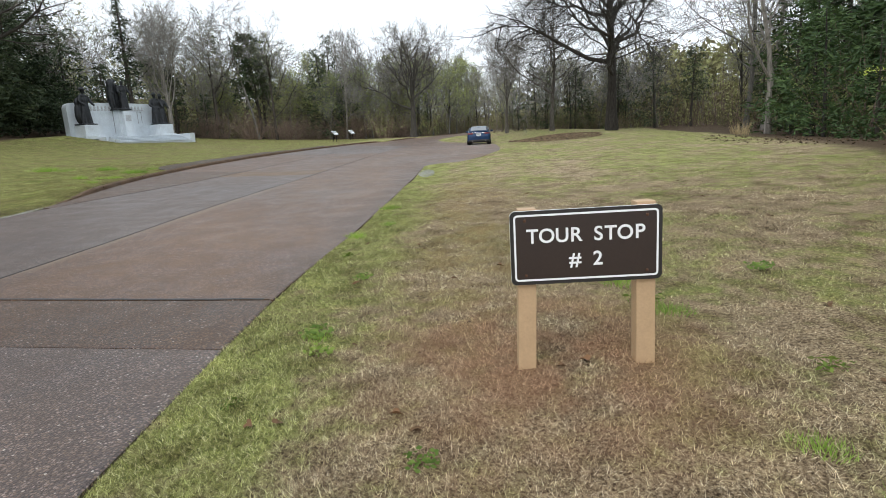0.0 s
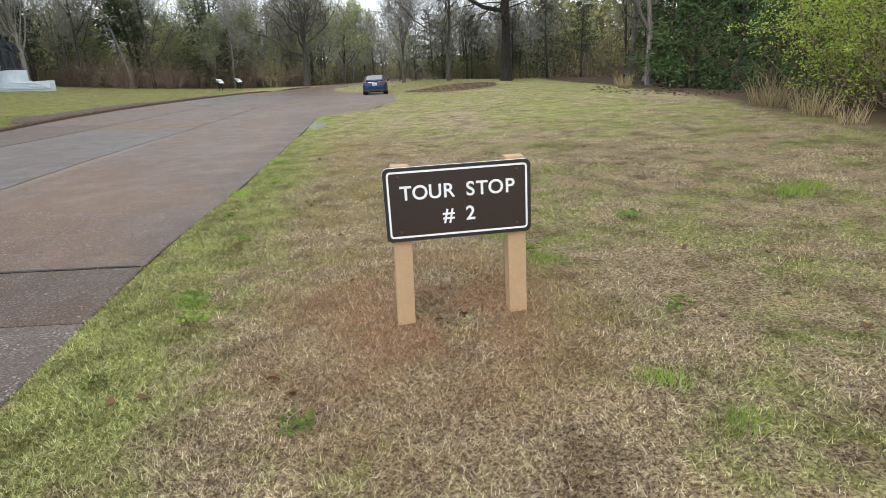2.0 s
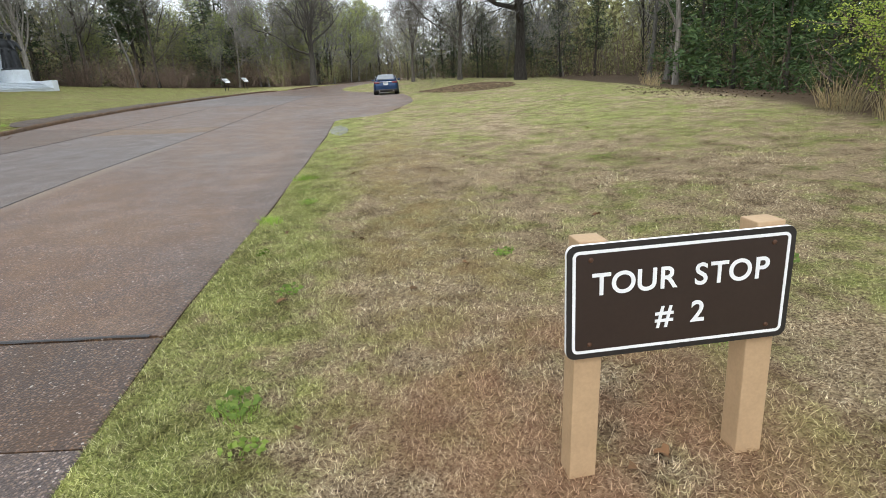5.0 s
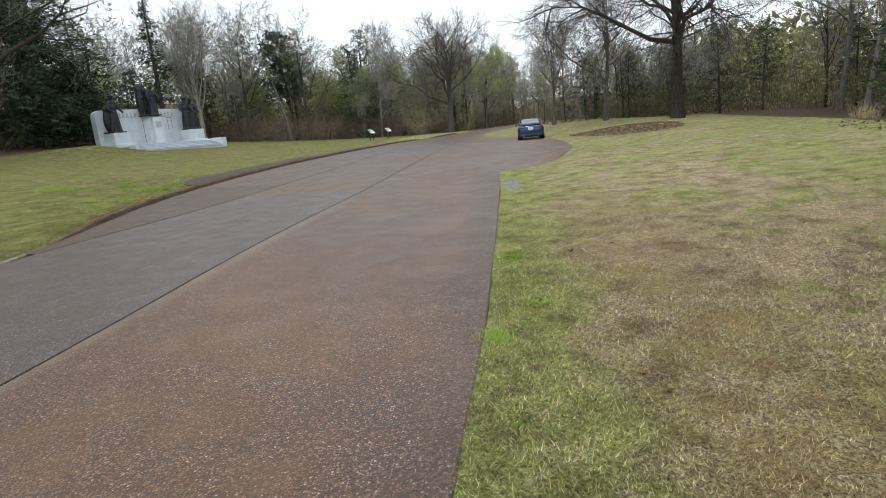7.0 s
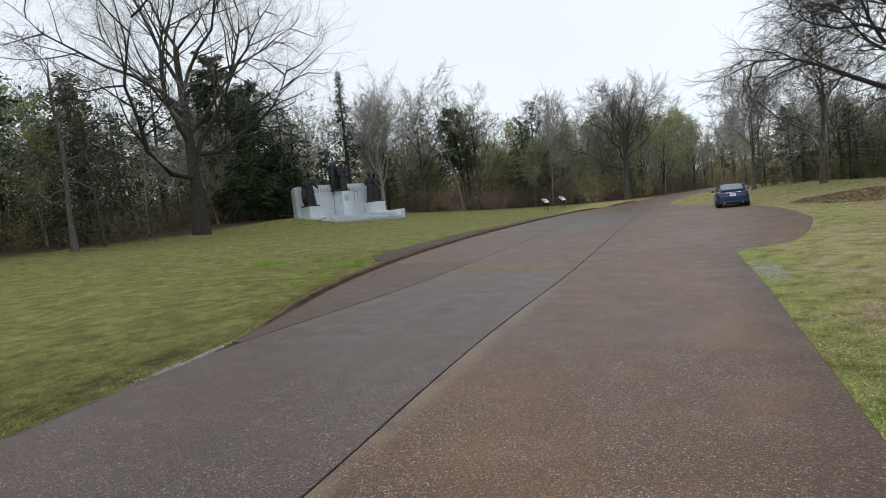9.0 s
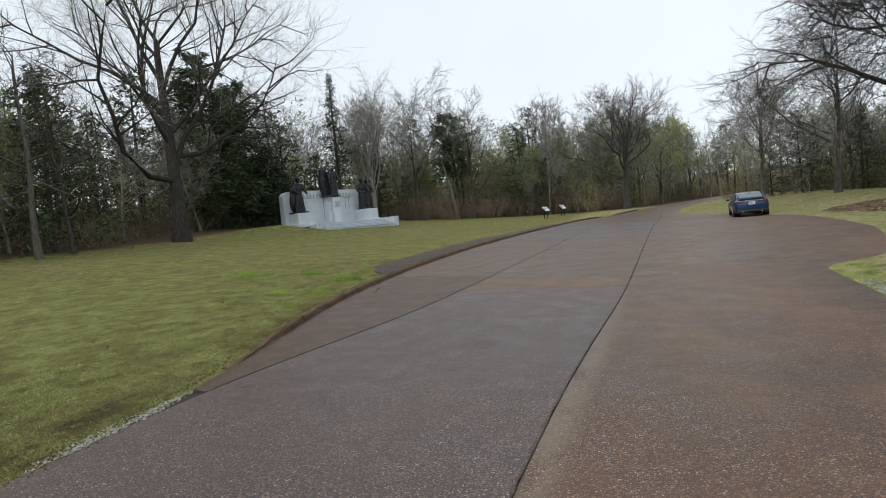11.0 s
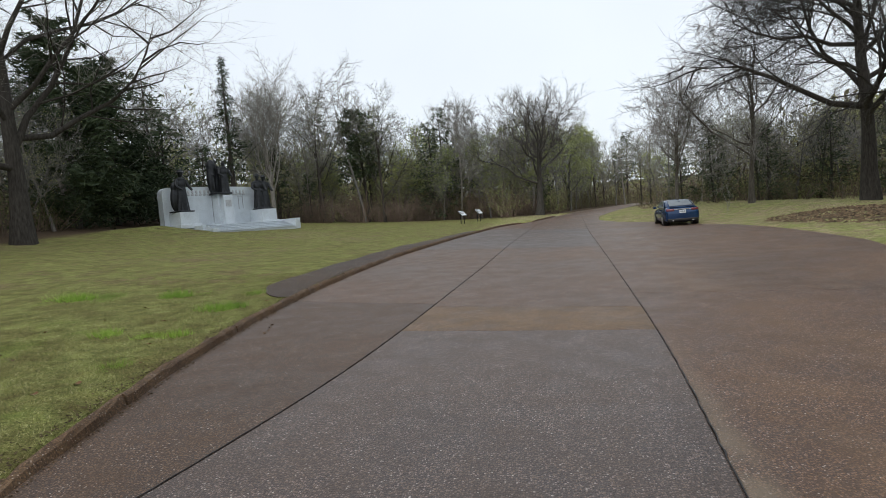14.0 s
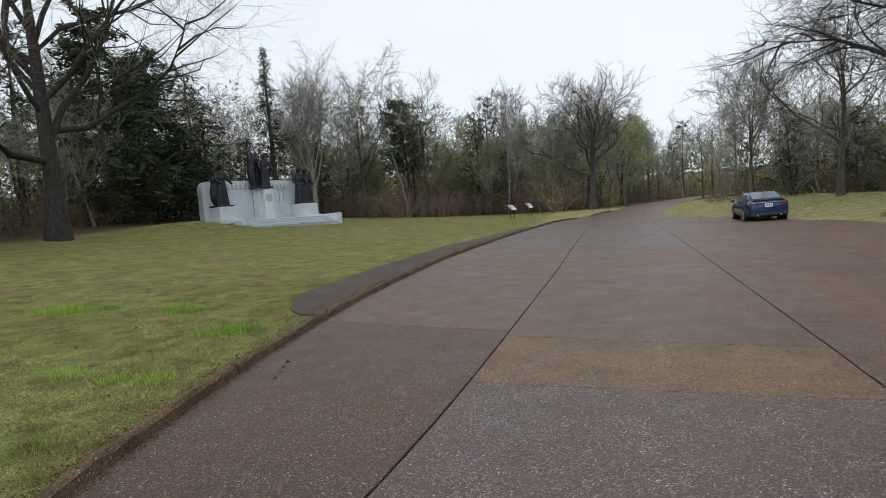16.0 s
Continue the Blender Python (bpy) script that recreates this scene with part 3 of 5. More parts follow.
def spread_letters(words, size):
    """Each letter with the place of its middle, so that the line is centred."""
    wide = {"T": 0.56, "O": 0.76, "U": 0.66, "R": 0.6, "S": 0.52, "P": 0.57, "#": 0.62, "2": 0.55, " ": 0.42}
    total, out, x = sum(wide[c] + 0.09 for c in words), [], 0.0
    for c in words:
        w = wide[c] + 0.09
        if c != " ":
            out.append((c, (x + w / 2 - total / 2) * size))
        x += w
    return out


def round_rect(bm, w, h, r, depth, hole=0.0, n=8):
    """A board with rounded corners standing in the x-z plane, its front at y = 0; hole leaves a frame of that width."""
    def ring(w, h, r):
        pts = []
        for cx, cz, a0 in ((w / 2 - r, h / 2 - r, 0), (-w / 2 + r, h / 2 - r, 90), (-w / 2 + r, -h / 2 + r, 180), (w / 2 - r, -h / 2 + r, 270)):
            for i in range(n + 1):
                a = radians(a0 + 90 * i / n)
                pts.append((cx + r * math.cos(a), cz + r * math.sin(a)))
        return pts
    outer = ring(w, h, r)
    front = [bm.verts.new((x, 0, z)) for x, z in outer]
    back = [bm.verts.new((x, depth, z)) for x, z in outer]
    k = len(outer)
    for i in range(k):
        j = (i + 1) % k
        bm.faces.new((front[i], back[i], back[j], front[j]))
    if hole:
        inner = ring(w - 2 * hole, h - 2 * hole, max(0.002, r - hole))
        fi = [bm.verts.new((x, 0, z)) for x, z in inner]
        bi = [bm.verts.new((x, depth, z)) for x, z in inner]
        for i in range(k):
            j = (i + 1) % k
            bm.faces.new((front[i], front[j], fi[j], fi[i]))
            bm.faces.new((fi[i], fi[j], bi[j], bi[i]))
            bm.faces.new((back[j], back[i], bi[i], bi[j]))
    else:
        bm.faces.new(front)
        bm.faces.new(list(reversed(back)))
    bmesh.ops.recalc_face_normals(bm, faces=bm.faces)


def make_sign():
    sign = tagged(new("tour_stop_sign"), "brown tour stop sign with white lettering on two tan wooden posts", "sign")
    sign.matrix_world = pose(0.75, 2.70, 0.0, 0, 0, -2.0)
    z0 = float(lawn_z(0.77, 2.8))
    for x, w, top, lean in ((-0.335, 0.104, 0.980, 1.6), (0.340, 0.108, 0.990, -0.2)):
        bm = box_mesh((w, 0.1, top - z0 + 0.25), pose(x, 0.071, (top + z0 - 0.25) / 2, 0, lean, 0), 0.004)
        part("post", bm, POST, sign, "tan-painted square wooden post")
    bm = bmesh.new()
    round_rect(bm, 0.812, 0.404, 0.031, 0.016)
    board = part("board", bm, SIGN_WHITE, sign, "pale board edge with rounded corners")
    board.matrix_local = pose(0, 0, 0.763) @ Matrix.Diagonal((1.036, 1.0, 1.042, 1))
    for name, w, h, r, d, hole, y, mat in (("margin", 0.8115, 0.4035, 0.031, 0.003, 0.0, -0.001, SIGN_EDGE), ("border", 0.772, 0.364, 0.022, 0.003, 0.0105, -0.003, SIGN_WHITE), ("face", 0.750, 0.342, 0.012, 0.003, 0.0, -0.0022, SIGN_BROWN)):
        bm = bmesh.new()
        round_rect(bm, w, h, r, d, hole)
        part(name, bm, mat, board).matrix_local = pose(0, y, 0)
    for words, z, x in (("TOUR STOP", 0.060, 0.0), ("# 2", -0.074, 0.0)):
        for letter, at in spread_letters(words, 0.103):
            part("letter", text_mesh(letter, 0.108, SIGN_WHITE, 0.0016), SIGN_WHITE, board, "white capital letter").matrix_local = pose(at, -0.004, z, 90, 0, 0)
    for x in (-0.325, 0.325):
        for z in (-0.15, 0.15):
            bm = bmesh.new()
            ball(bm, (0, 0, 0), (0.009, 0.004, 0.009), sub=2)
            part("screw", bm, RUST, board, "rusty screw head", True).matrix_local = pose(x, -0.004, z)


make_sign()


# ---- wayside panels ----
def make_wayside(x, y, yaw):
    z = float(lawn_z(x, y))
    thing = tagged(new("wayside_panel"), "low slanted information panel on two dark metal legs", "sign", "wayside panels by the kerb")
    thing.matrix_world = pose(x, y, z, 0, 0, yaw) @ Matrix.Diagonal((0.72, 0.72, 0.92, 1))
    for s in (-0.33, 0.33):
        part("leg", box_mesh((0.07, 0.07, 0.95), pose(s, 0.05, 0.42), 0.006), IRON, thing, "dark metal leg")
    m = pose(0, 0, 0.95, 38, 0, 0)
    frame_bm = box_mesh((1.08, 0.72, 0.05), m, 0.01)
    panel = part("panel_frame", frame_bm, IRON, thing, "dark metal frame")
    part("panel", box_mesh((1.0, 0.64, 0.012), m @ pose(0, 0, 0.026), 0.002), PANEL, panel, "pale printed panel")
    for k, (px, py, w, h) in enumerate(((-0.3, 0.02, 0.3, 0.4), (0.15, 0.24, 0.5, 0.06), (0.15, 0.1, 0.5, 0.03), (0.15, 0.03, 0.5, 0.03), (0.1, -0.04, 0.4, 0.03))):
        part("print_bar", box_mesh((w, h, 0.004), m @ pose(px, py, 0.033)), INK, panel)


make_wayside(-10.6, 57.9, 62)
make_wayside(-9.5, 61.6, 62)


# ---- monument ----
def figure(bm, base, height, rng, hat=True, lean=0.0):
    """A standing draped figure, plain shapes to be fused."""
    b, k = Vector(base), height / 1.9
    for i in range(15):
        t = i / 14
        w = 0.27 - 0.07 * t + 0.035 * math.sin(3.1 * t)
        ball(bm, b + Vector((lean * t, 0.0, (0.06 + 1.05 * t) * k)), (w * k, w * 0.78 * k, 0.15 * k), sub=2)
    for i in range(9):
        a = 6.283 * i / 9 + rng.random()
        foot = Vector((0.27 * math.cos(a), 0.21 * math.sin(a), 0.02)) * k
        waist = Vector((0.17 * math.cos(a), 0.13 * math.sin(a), 1.0)) * k
        rod(bm, b + foot, b + waist + Vector((lean, 0, 0)), 0.055 * k, 6, 0.04 * k)
    ball(bm, b + Vector((lean, 0, 1.22 * k)), (0.24 * k, 0.17 * k, 0.32 * k), sub=2)
    ball(bm, b + Vector((lean, 0, 1.45 * k)), (0.25 * k, 0.15 * k, 0.1 * k), sub=2)
    for s in (-1, 1):
        sh = b + Vector((lean + 0.25 * s * k, 0, 1.42 * k))
        el = b + Vector((lean + 0.36 * s * k, -0.1 * k, 1.12 * k))
        wr = b + Vector((lean + (0.2 if s < 0 else 0.36) * s * k, -0.28 * k, 0.95 * k))
        rod(bm, sh, el, 0.085 * k, 8, 0.075 * k)
        rod(bm, el, wr, 0.075 * k, 8, 0.055 * k)
    rod(bm, b + Vector((lean, 0, 1.45 * k)), b + Vector((lean, 0, 1.62 * k)), 0.075 * k, 8)
    ball(bm, b + Vector((lean, -0.02 * k, 1.7 * k)), (0.105 * k, 0.125 * k, 0.14 * k), sub=2)
    if hat:
        bmesh.ops.create_cone(bm, cap_ends=True, segments=16, radius1=0.2 * k, radius2=0.17 * k, depth=0.035 * k, matrix=Matrix.Translation(b + Vector((lean, -0.02 * k, 1.78 * k))))
        ball(bm, b + Vector((lean, 0, 1.83 * k)), (0.115 * k, 0.125 * k, 0.09 * k), sub=2)


def statue(name, label, shapes, m, voxel=0.04):
    bm = bmesh.new()
    shapes(bm)
    me = bpy.data.meshes.new(name)
    bm.to_mesh(me)
    bm.free()
    me.materials.append(BRONZE)
    ob = tagged(new(name, me), label, "statue")
    ob.matrix_world = m
    mod = ob.modifiers.new("fuse", "REMESH")
    mod.mode, mod.voxel_size, mod.use_smooth_shade = "VOXEL", voxel, True
    soft = ob.modifiers.new("soften", "SMOOTH")
    soft.factor, soft.iterations = 0.5, 3
    return ob


def make_monument():
    """Local x runs along the wall, local -y is the front."""
    mon = tagged(new("memorial_monument"), "long pale granite memorial wall with pedestals and broad steps", "monument")
    base = Vector((-33.4, 52.1, 3.42))
    yaw = 59.0
    frame_m = Matrix.Translation(base) @ pose(0, 0, 0, 0, 0, yaw)
    mon.matrix_world = frame_m
    # wall with rounded shoulders, in two wings of upright slabs
    def wing(x0, x1, round_left):
        bm = bmesh.new()
        pts = [(x0, 0.0), (x1, 0.0)]
        r, top = 0.55, 3.2
        arc = [(x, z) for x, z in ((r * (1 - math.cos(radians(a))), r * math.sin(radians(a))) for a in range(0, 91, 10))]
        if round_left:
            pts += [(x1, top + 0.06), (x0 + r, top)] + [(x0 + x, top - r + z) for x, z in reversed(arc)][1:]
        else:
            pts += [(x1 - x, top - r + z) for x, z in arc] + [(x0, top + 0.06)]
        f = [bm.verts.new((x, 0.0, z - 0.4 if z == 0 else z)) for x, z in pts]
        b = [bm.verts.new((x, 0.8, z - 0.4 if z == 0 else z)) for x, z in pts]
        bm.faces.new(f)
        bm.faces.new(list(reversed(b)))
        for i in range(len(f)):
            j = (i + 1) % len(f)
            bm.faces.new((f[j], f[i], b[i], b[j]))
        bmesh.ops.recalc_face_normals(bm, faces=bm.faces)
        return bm
    part("wall_wing", wing(0.0, 4.15, True), MARBLE, mon, "pale granite wall wing with a rounded shoulder")
    part("wall_wing", wing(5.45, 9.6, False), MARBLE, mon, "pale granite wall wing with a rounded shoulder")
    pier = part("pier", box_mesh((1.3, 1.7, 3.2), pose(4.8, -0.05, 1.0), 0.03), MARBLE, mon, "tall central granite pier")
    part("pier_front", box_mesh((0.85, 0.5, 2.9), pose(4.8, -1.1, 0.95), 0.03), MARBLE, pier)
    part("tablet", box_mesh((0.5, 0.06, 0.55), pose(4.8, -1.36, 1.75), 0.02), plain("carved_tablet", (0.4, 0.41, 0.42), 0.7), pier, "carved square tablet")
    # carved row of plain heads on each wing
    relief = plain("weathered_relief", (0.44, 0.45, 0.46), 0.75, vary=0.3, scale=3, bumpy=0.3)
    for x0 in (2.15, 5.75):
        for i in range(6 if x0 < 3 else 5):
            bm = bmesh.new()
            ball(bm, (x0 + 0.34 * i, 0.0, 2.82), (0.1, 0.07, 0.16), sub=2)
            ball(bm, (x0 + 0.34 * i, 0.0, 2.6), (0.16, 0.05, 0.1), sub=2)
            part("relief", bm, relief, mon, "weathered carved relief", True)
    stain = plain("dark_water_stain", (0.22, 0.225, 0.22), 0.8, vary=0.4, scale=5)
    for x, z, w, h in ((6.55, 1.85, 0.05, 1.1), (6.95, 1.9, 0.05, 1.0), (6.75, 2.42, 0.5, 0.05), (4.12, 1.5, 0.04, 2.4)):
        part("stain", box_mesh((w, 0.006, h), pose(x, -0.004, z)), stain, mon, "dark water streak")
    for x in (1.1, 8.3):
        ped = part("pedestal", box_mesh((1.45, 2.0, 1.25), pose(x, -0.85, 0.5), 0.03), MARBLE, mon, "granite statue pedestal")
        part("plinth", box_mesh((1.75, 2.3, 0.35), pose(x, -0.9, 0.0), 0.03), MARBLE, ped)
    part("terrace", box_mesh((7.6, 3.3, 0.8), pose(5.1, -1.6, -0.42), 0.02), MARBLE, mon, "low granite terrace")
    part("footing", box_mesh((10.4, 1.9, 0.5), pose(4.8, 0.2, -0.2), 0.04), MARBLE, mon)
    for i in range(5):
        deep, z = 5.15 - 0.38 * i, -0.63 + 0.135 * i
        step = part("step", box_mesh((6.95, deep - 0.07, 0.435 if i == 0 else 0.135), pose(5.05, -(deep - 0.07) / 2, z - (0.18 if i == 0 else 0.03))), MARBLE, mon, "broad granite step")
        part("tread", box_mesh((6.95, deep, 0.05), pose(5.05, -deep / 2, z + 0.042), 0.012), MARBLE, step)
    part("cheek_block", box_mesh((0.5, 3.6, 0.7), pose(1.35, -3.3, -0.72), 0.03), MARBLE, mon, "granite block ending the steps")
    part("cheek_block", box_mesh((0.5, 3.4, 0.9), pose(8.75, -3.45, -0.38), 0.03), MARBLE, mon, "granite block ending the steps")
    # bronze plinths and figures
    def single(bm):
        box(bm, (1.35, 1.3, 0.12), pose(0, 0, 0.06))
        figure(bm, (0.05, -0.1, 0.1), 3.25, random.Random(1))
        ball(bm, (-0.28, 0.25, 1.15), (0.42, 0.3, 1.05), pose(0, 0, 0, 0, 5, 0), sub=3)
        ball(bm, (-0.2, 0.25, 2.0), (0.4, 0.28, 0.45), sub=3)
    def trio(bm):
        box(bm, (1.45, 1.4, 0.14), pose(0, 0, 0.07))
        figure(bm, (0.3, -0.3, 0.1), 2.75, random.Random(2), hat=False)
        figure(bm, (-0.15, 0.25, 0.1), 2.95, random.Random(3), hat=False)
        # a tall folded cloak that arches over the head
        ball(bm, (-0.55, 0.2, 1.35), (0.38, 0.32, 1.3), sub=3)
        ball(bm, (-0.48, 0.2, 2.35), (0.38, 0.32, 0.6), sub=3)
        rod(bm, (-0.75, 0.0, 0.2), (-0.7, 0.0, 2.5), 0.09, 8, 0.06)
        rod(bm, (-0.5, -0.1, 0.2), (-0.5, -0.08, 2.6), 0.08, 8, 0.06)
    def pair(bm):
        box(bm, (1.4, 1.3, 0.12), pose(0, 0, 0.06))
        figure(bm, (-0.3, 0, 0.1), 3.05, random.Random(5))
        figure(bm, (0.3, 0.1, 0.1), 2.95, random.Random(6))
    statue("statue", "dark bronze standing figure in a cloak on a pedestal", single, frame_m @ pose(1.0, -0.95, 1.14, 0, 0, 15))
    statue("statue", "dark bronze group of draped figures on the central pier", trio, frame_m @ pose(4.6, -0.55, 2.52))
    statue("statue", "dark bronze pair of standing figures on a pedestal", pair, frame_m @ pose(8.3, -0.95, 1.14, 0, 0, -10))


make_monument()


# ---- parked car ----
PAINT = plain("dark_blue_car_paint", (0.014, 0.044, 0.118), 0.16, 0.3, vary=0.08, spec=0.7)
# glass base colour is lightened to carry part of the sky's reflection
GLASS = plain("sky_paled_glass", (0.13, 0.15, 0.165), 0.04, 0.0, vary=0.05, spec=1.0)
RUBBER = plain("tyre_rubber", (0.018, 0.018, 0.018), 0.85)
ALLOY = plain("alloy_wheel", (0.42, 0.43, 0.45), 0.3, 0.9)
RED = plain("red_tail_lamp", (0.17, 0.028, 0.038), 0.08, spec=1.0)
CHROME = plain("chrome_trim", (0.6, 0.6, 0.62), 0.15, 1.0)
BLACK = plain("black_plastic", (0.014, 0.014, 0.015), 0.5)
PLATE = plain("pale_plate", (0.66, 0.7, 0.74), 0.4)


def loft(sections, closed_ends=True):
    """Rings of (half profile) points mirrored about x = 0, joined along y."""
    bm = bmesh.new()
    rings = []
    for y, half in sections:
        pts = [(x, z) for x, z in half] + [(-x, z) for x, z in reversed(half) if x > 1e-4]
        rings.append([bm.verts.new((x, y, z)) for x, z in pts])
    for a, b in zip(rings, rings[1:]):
        for i in range(len(a)):
            j = (i + 1) % len(a)
            bm.faces.new((a[i], a[j], b[j], b[i]))
    if closed_ends:
        bm.faces.new(list(reversed(rings[0])))
        bm.faces.new(rings[-1])
    bmesh.ops.recalc_face_normals(bm, faces=bm.faces)
    return bm


def make_car(m):
    car = tagged(new("car"), "dark blue four-door saloon parked at the road edge", "car")
    car.matrix_world = m

    def body_half(w, zb, zt, crown):
        return [(0, zb), (w * 0.86, zb), (w * 0.97, zb + 0.1), (w, zb + (zt - zb) * 0.45), (w * 0.985, zb + (zt - zb) * 0.66), (w * 0.93, zt - 0.05), (w * 0.82, zt), (w * 0.4, zt + crown), (0, zt + crown * 1.2)]
    rows = [(-2.36, 0.72, 0.36, 0.80, 0.0), (-2.33, 0.80, 0.30, 0.93, 0.02), (-2.2, 0.87, 0.24, 1.02, 0.03), (-1.8, 0.905, 0.21, 1.03, 0.03), (-1.2, 0.915, 0.2, 1.0, 0.02),
            (0.0, 0.92, 0.19, 0.96, 0.02), (1.0, 0.915, 0.2, 0.94, 0.03), (1.7, 0.9, 0.22, 0.88, 0.05), (2.1, 0.84, 0.25, 0.78, 0.05), (2.3, 0.7, 0.3, 0.66, 0.04), (2.37, 0.5, 0.36, 0.58, 0.0)]
    body = part("body", loft([(y, body_half(w, zb, zt, c)) for y, w, zb, zt, c in rows]), PAINT, car, "dark blue painted body", True)

    def cabin_half(wb, wt, zb, zt):
        return [(0, zb), (wb, zb), (wb * 0.6 + wt * 0.4, zb + (zt - zb) * 0.5), (wt, zt - 0.05), (wt * 0.85, zt), (0, zt + 0.03)]
    cab = [(-1.95, 0.66, 0.60, 0.97, 1.04), (-1.35, 0.78, 0.64, 0.95, 1.30), (-0.8, 0.82, 0.64, 0.95, 1.40), (0.0, 0.83, 0.64, 0.95, 1.42), (0.5, 0.82, 0.62, 0.93, 1.36), (1.3, 0.75, 0.6, 0.9, 0.98)]
    part("roof", loft([(y, cabin_half(a, b, z0, z1)) for y, a, b, z0, z1 in cab]), PAINT, body, "", True)
    # glass panels a little proud of the cabin
    def quad(pts, name, mat, parent, thick=0.035):
        bm = bmesh.new()
        f = bm.faces.new([bm.verts.new(p) for p in pts])
        ext = bmesh.ops.extrude_face_region(bm, geom=[f])
        nrm = (Vector(pts[1]) - Vector(pts[0])).cross(Vector(pts[2]) - Vector(pts[1])).normalized() * thick
        bmesh.ops.translate(bm, vec=nrm, verts=[v for v in ext["geom"] if isinstance(v, bmesh.types.BMVert)])
        bmesh.ops.recalc_face_normals(bm, faces=bm.faces)
        return part(name, bm, mat, parent)
    quad([(-0.6, -1.9, 1.09), (0.6, -1.9, 1.09), (0.55, -1.08, 1.385), (-0.55, -1.08, 1.385)], "rear_window", GLASS, body)
    quad([(0.62, 1.18, 1.05), (-0.62, 1.18, 1.05), (-0.55, 0.55, 1.375), (0.55, 0.55, 1.375)], "windscreen", GLASS, body)
    for s in (-1, 1):
        side = [(0.815 * s, -1.45, 1.0), (0.835 * s, 0.85, 1.0), (0.69 * s, 0.35, 1.33), (0.69 * s, -0.85, 1.34)]
        quad(side if s > 0 else side[::-1], "side_window", GLASS, body)
        bm = box_mesh((0.4, 0.2, 0.13), pose(0.62 * s, -2.28, 0.9, 0, 0, 14 * s), 0.04)
        part("tail_lamp", bm, RED, body, "red wrap-round tail lamp", True)
        part("mirror", box_mesh((0.2, 0.1, 0.13), pose(1.0 * s, 0.72, 1.02), 0.035), PAINT, body, "", True)
        part("door_handle", box_mesh((0.03, 0.2, 0.03), pose(0.915 * s, -0.55, 0.83), 0.01), CHROME, body)
        part("door_handle", box_mesh((0.03, 0.2, 0.03), pose(0.92 * s, 0.35, 0.82), 0.01), CHROME, body)
        bm = bmesh.new()
        rod(bm, (0.5 * s, -2.38, 0.32), (0.5 * s, -2.2, 0.32), 0.04, 12)
        part("exhaust", bm, CHROME, body)
        for y in (-1.38, 1.42):
            bm = bmesh.new()
            rod(bm, (0.7 * s, y, 0.33), (0.93 * s, y, 0.33), 0.325, 28)
            bmesh.ops.bevel(bm, geom=[e for e in bm.edges if len(e.link_faces) == 2 and max(len(f.verts) for f in e.link_faces) > 4], offset=0.03, segments=2, affect="EDGES")
            wheel = part("wheel", bm, RUBBER, car, "black tyre", True)
            bm = bmesh.new()
            rod(bm, (0.86 * s, y, 0.33), (0.938 * s, y, 0.33), 0.21, 24)
            rim = part("rim", bm, ALLOY, wheel, "silver alloy rim")
            bm = bmesh.new()
            rod(bm, (0.6 * s, y, 0.36), (0.917 * s, y, 0.36), 0.385, 28)
            part("wheel_arch", bm, BLACK, body)
    part("bumper", box_mesh((1.56, 0.2, 0.2), pose(0, -2.27, 0.36), 0.06), BLACK, body, "black lower bumper", True)
    part("boot_spoiler", box_mesh((1.3, 0.14, 0.04), pose(0, -2.22, 1.05, -8, 0, 0), 0.015), PAINT, body)
    part("trim_bar", box_mesh((0.95, 0.03, 0.035), pose(0, -2.365, 0.93), 0.008), CHROME, body)
    plate = part("number_plate", box_mesh((0.33, 0.02, 0.17), pose(0, -2.372, 0.8), 0.004), PLATE, body, "pale number plate with plain bars")
    for x in (-0.09, 0.0, 0.09):
        part("plate_bar", box_mesh((0.05, 0.006, 0.075), pose(x, -2.385, 0.8)), INK, plate)
    part("aerial", box_mesh((0.03, 0.14, 0.05), pose(0, -1.0, 1.45, 10, 0, 0), 0.01), BLACK, body)


make_car(pose(3.1, 45.85, float(base_z(3.2, 45.6)), 1.2, 0, -5))


# ---- trees ----
class Sticks:
    """Collects tapering limbs as prisms."""
    def __init__(self):
        self.v, self.f = [], []

    def sliver(self, a, b, r):
        """A hair-thin twig: one long sliver."""
        side = (b - a).orthogonal().normalized() * r
        k = len(self.v)
        self.v += [a - side, a + side, b]
        self.f.append((k, k + 1, k + 2))

    def limb(self, pts, radii, sides):
        base = len(self.v)
        last = len(pts) - 1
        for i, (p, r) in enumerate(zip(pts, radii)):
            d = (pts[min(i + 1, last)] - pts[max(i - 1, 0)]).normalized()
            a = d.orthogonal().normalized()
            b = d.cross(a)
            if i == last:
                self.v.append(p)
                break
            for k in range(sides):
                w = 2 * math.pi * k / sides
                self.v.append(p + (a * math.cos(w) + b * math.sin(w)) * r)
        for i in range(last - 1):
            for k in range(sides):
                a0, a1 = base + i * sides + k, base + i * sides + (k + 1) % sides
                self.f.append((a0, a1, a1 + sides, a0 + sides))
        tip, ring = base + last * sides, base + (last - 1) * sides
        for k in range(sides):
            self.f.append((ring + k, ring + (k + 1) % sides, tip))


def run(rng, p, d, length, steps, wobble, lift):
    pts = [p.copy()]
    d = d.normalized()
    for i in range(steps):
        d = (d + Vector((rng.gauss(0, wobble), rng.gauss(0, wobble), rng.gauss(0, wobble) + lift))).normalized()
        p = p + d * (length / steps)
        pts.append(p.copy())
    return pts


def along(pts, t):
    s = t * (len(pts) - 1)
    i = min(int(s), len(pts) - 2)
    return pts[i].lerp(pts[i + 1], s - i), (pts[i + 1] - pts[i]).normalized()


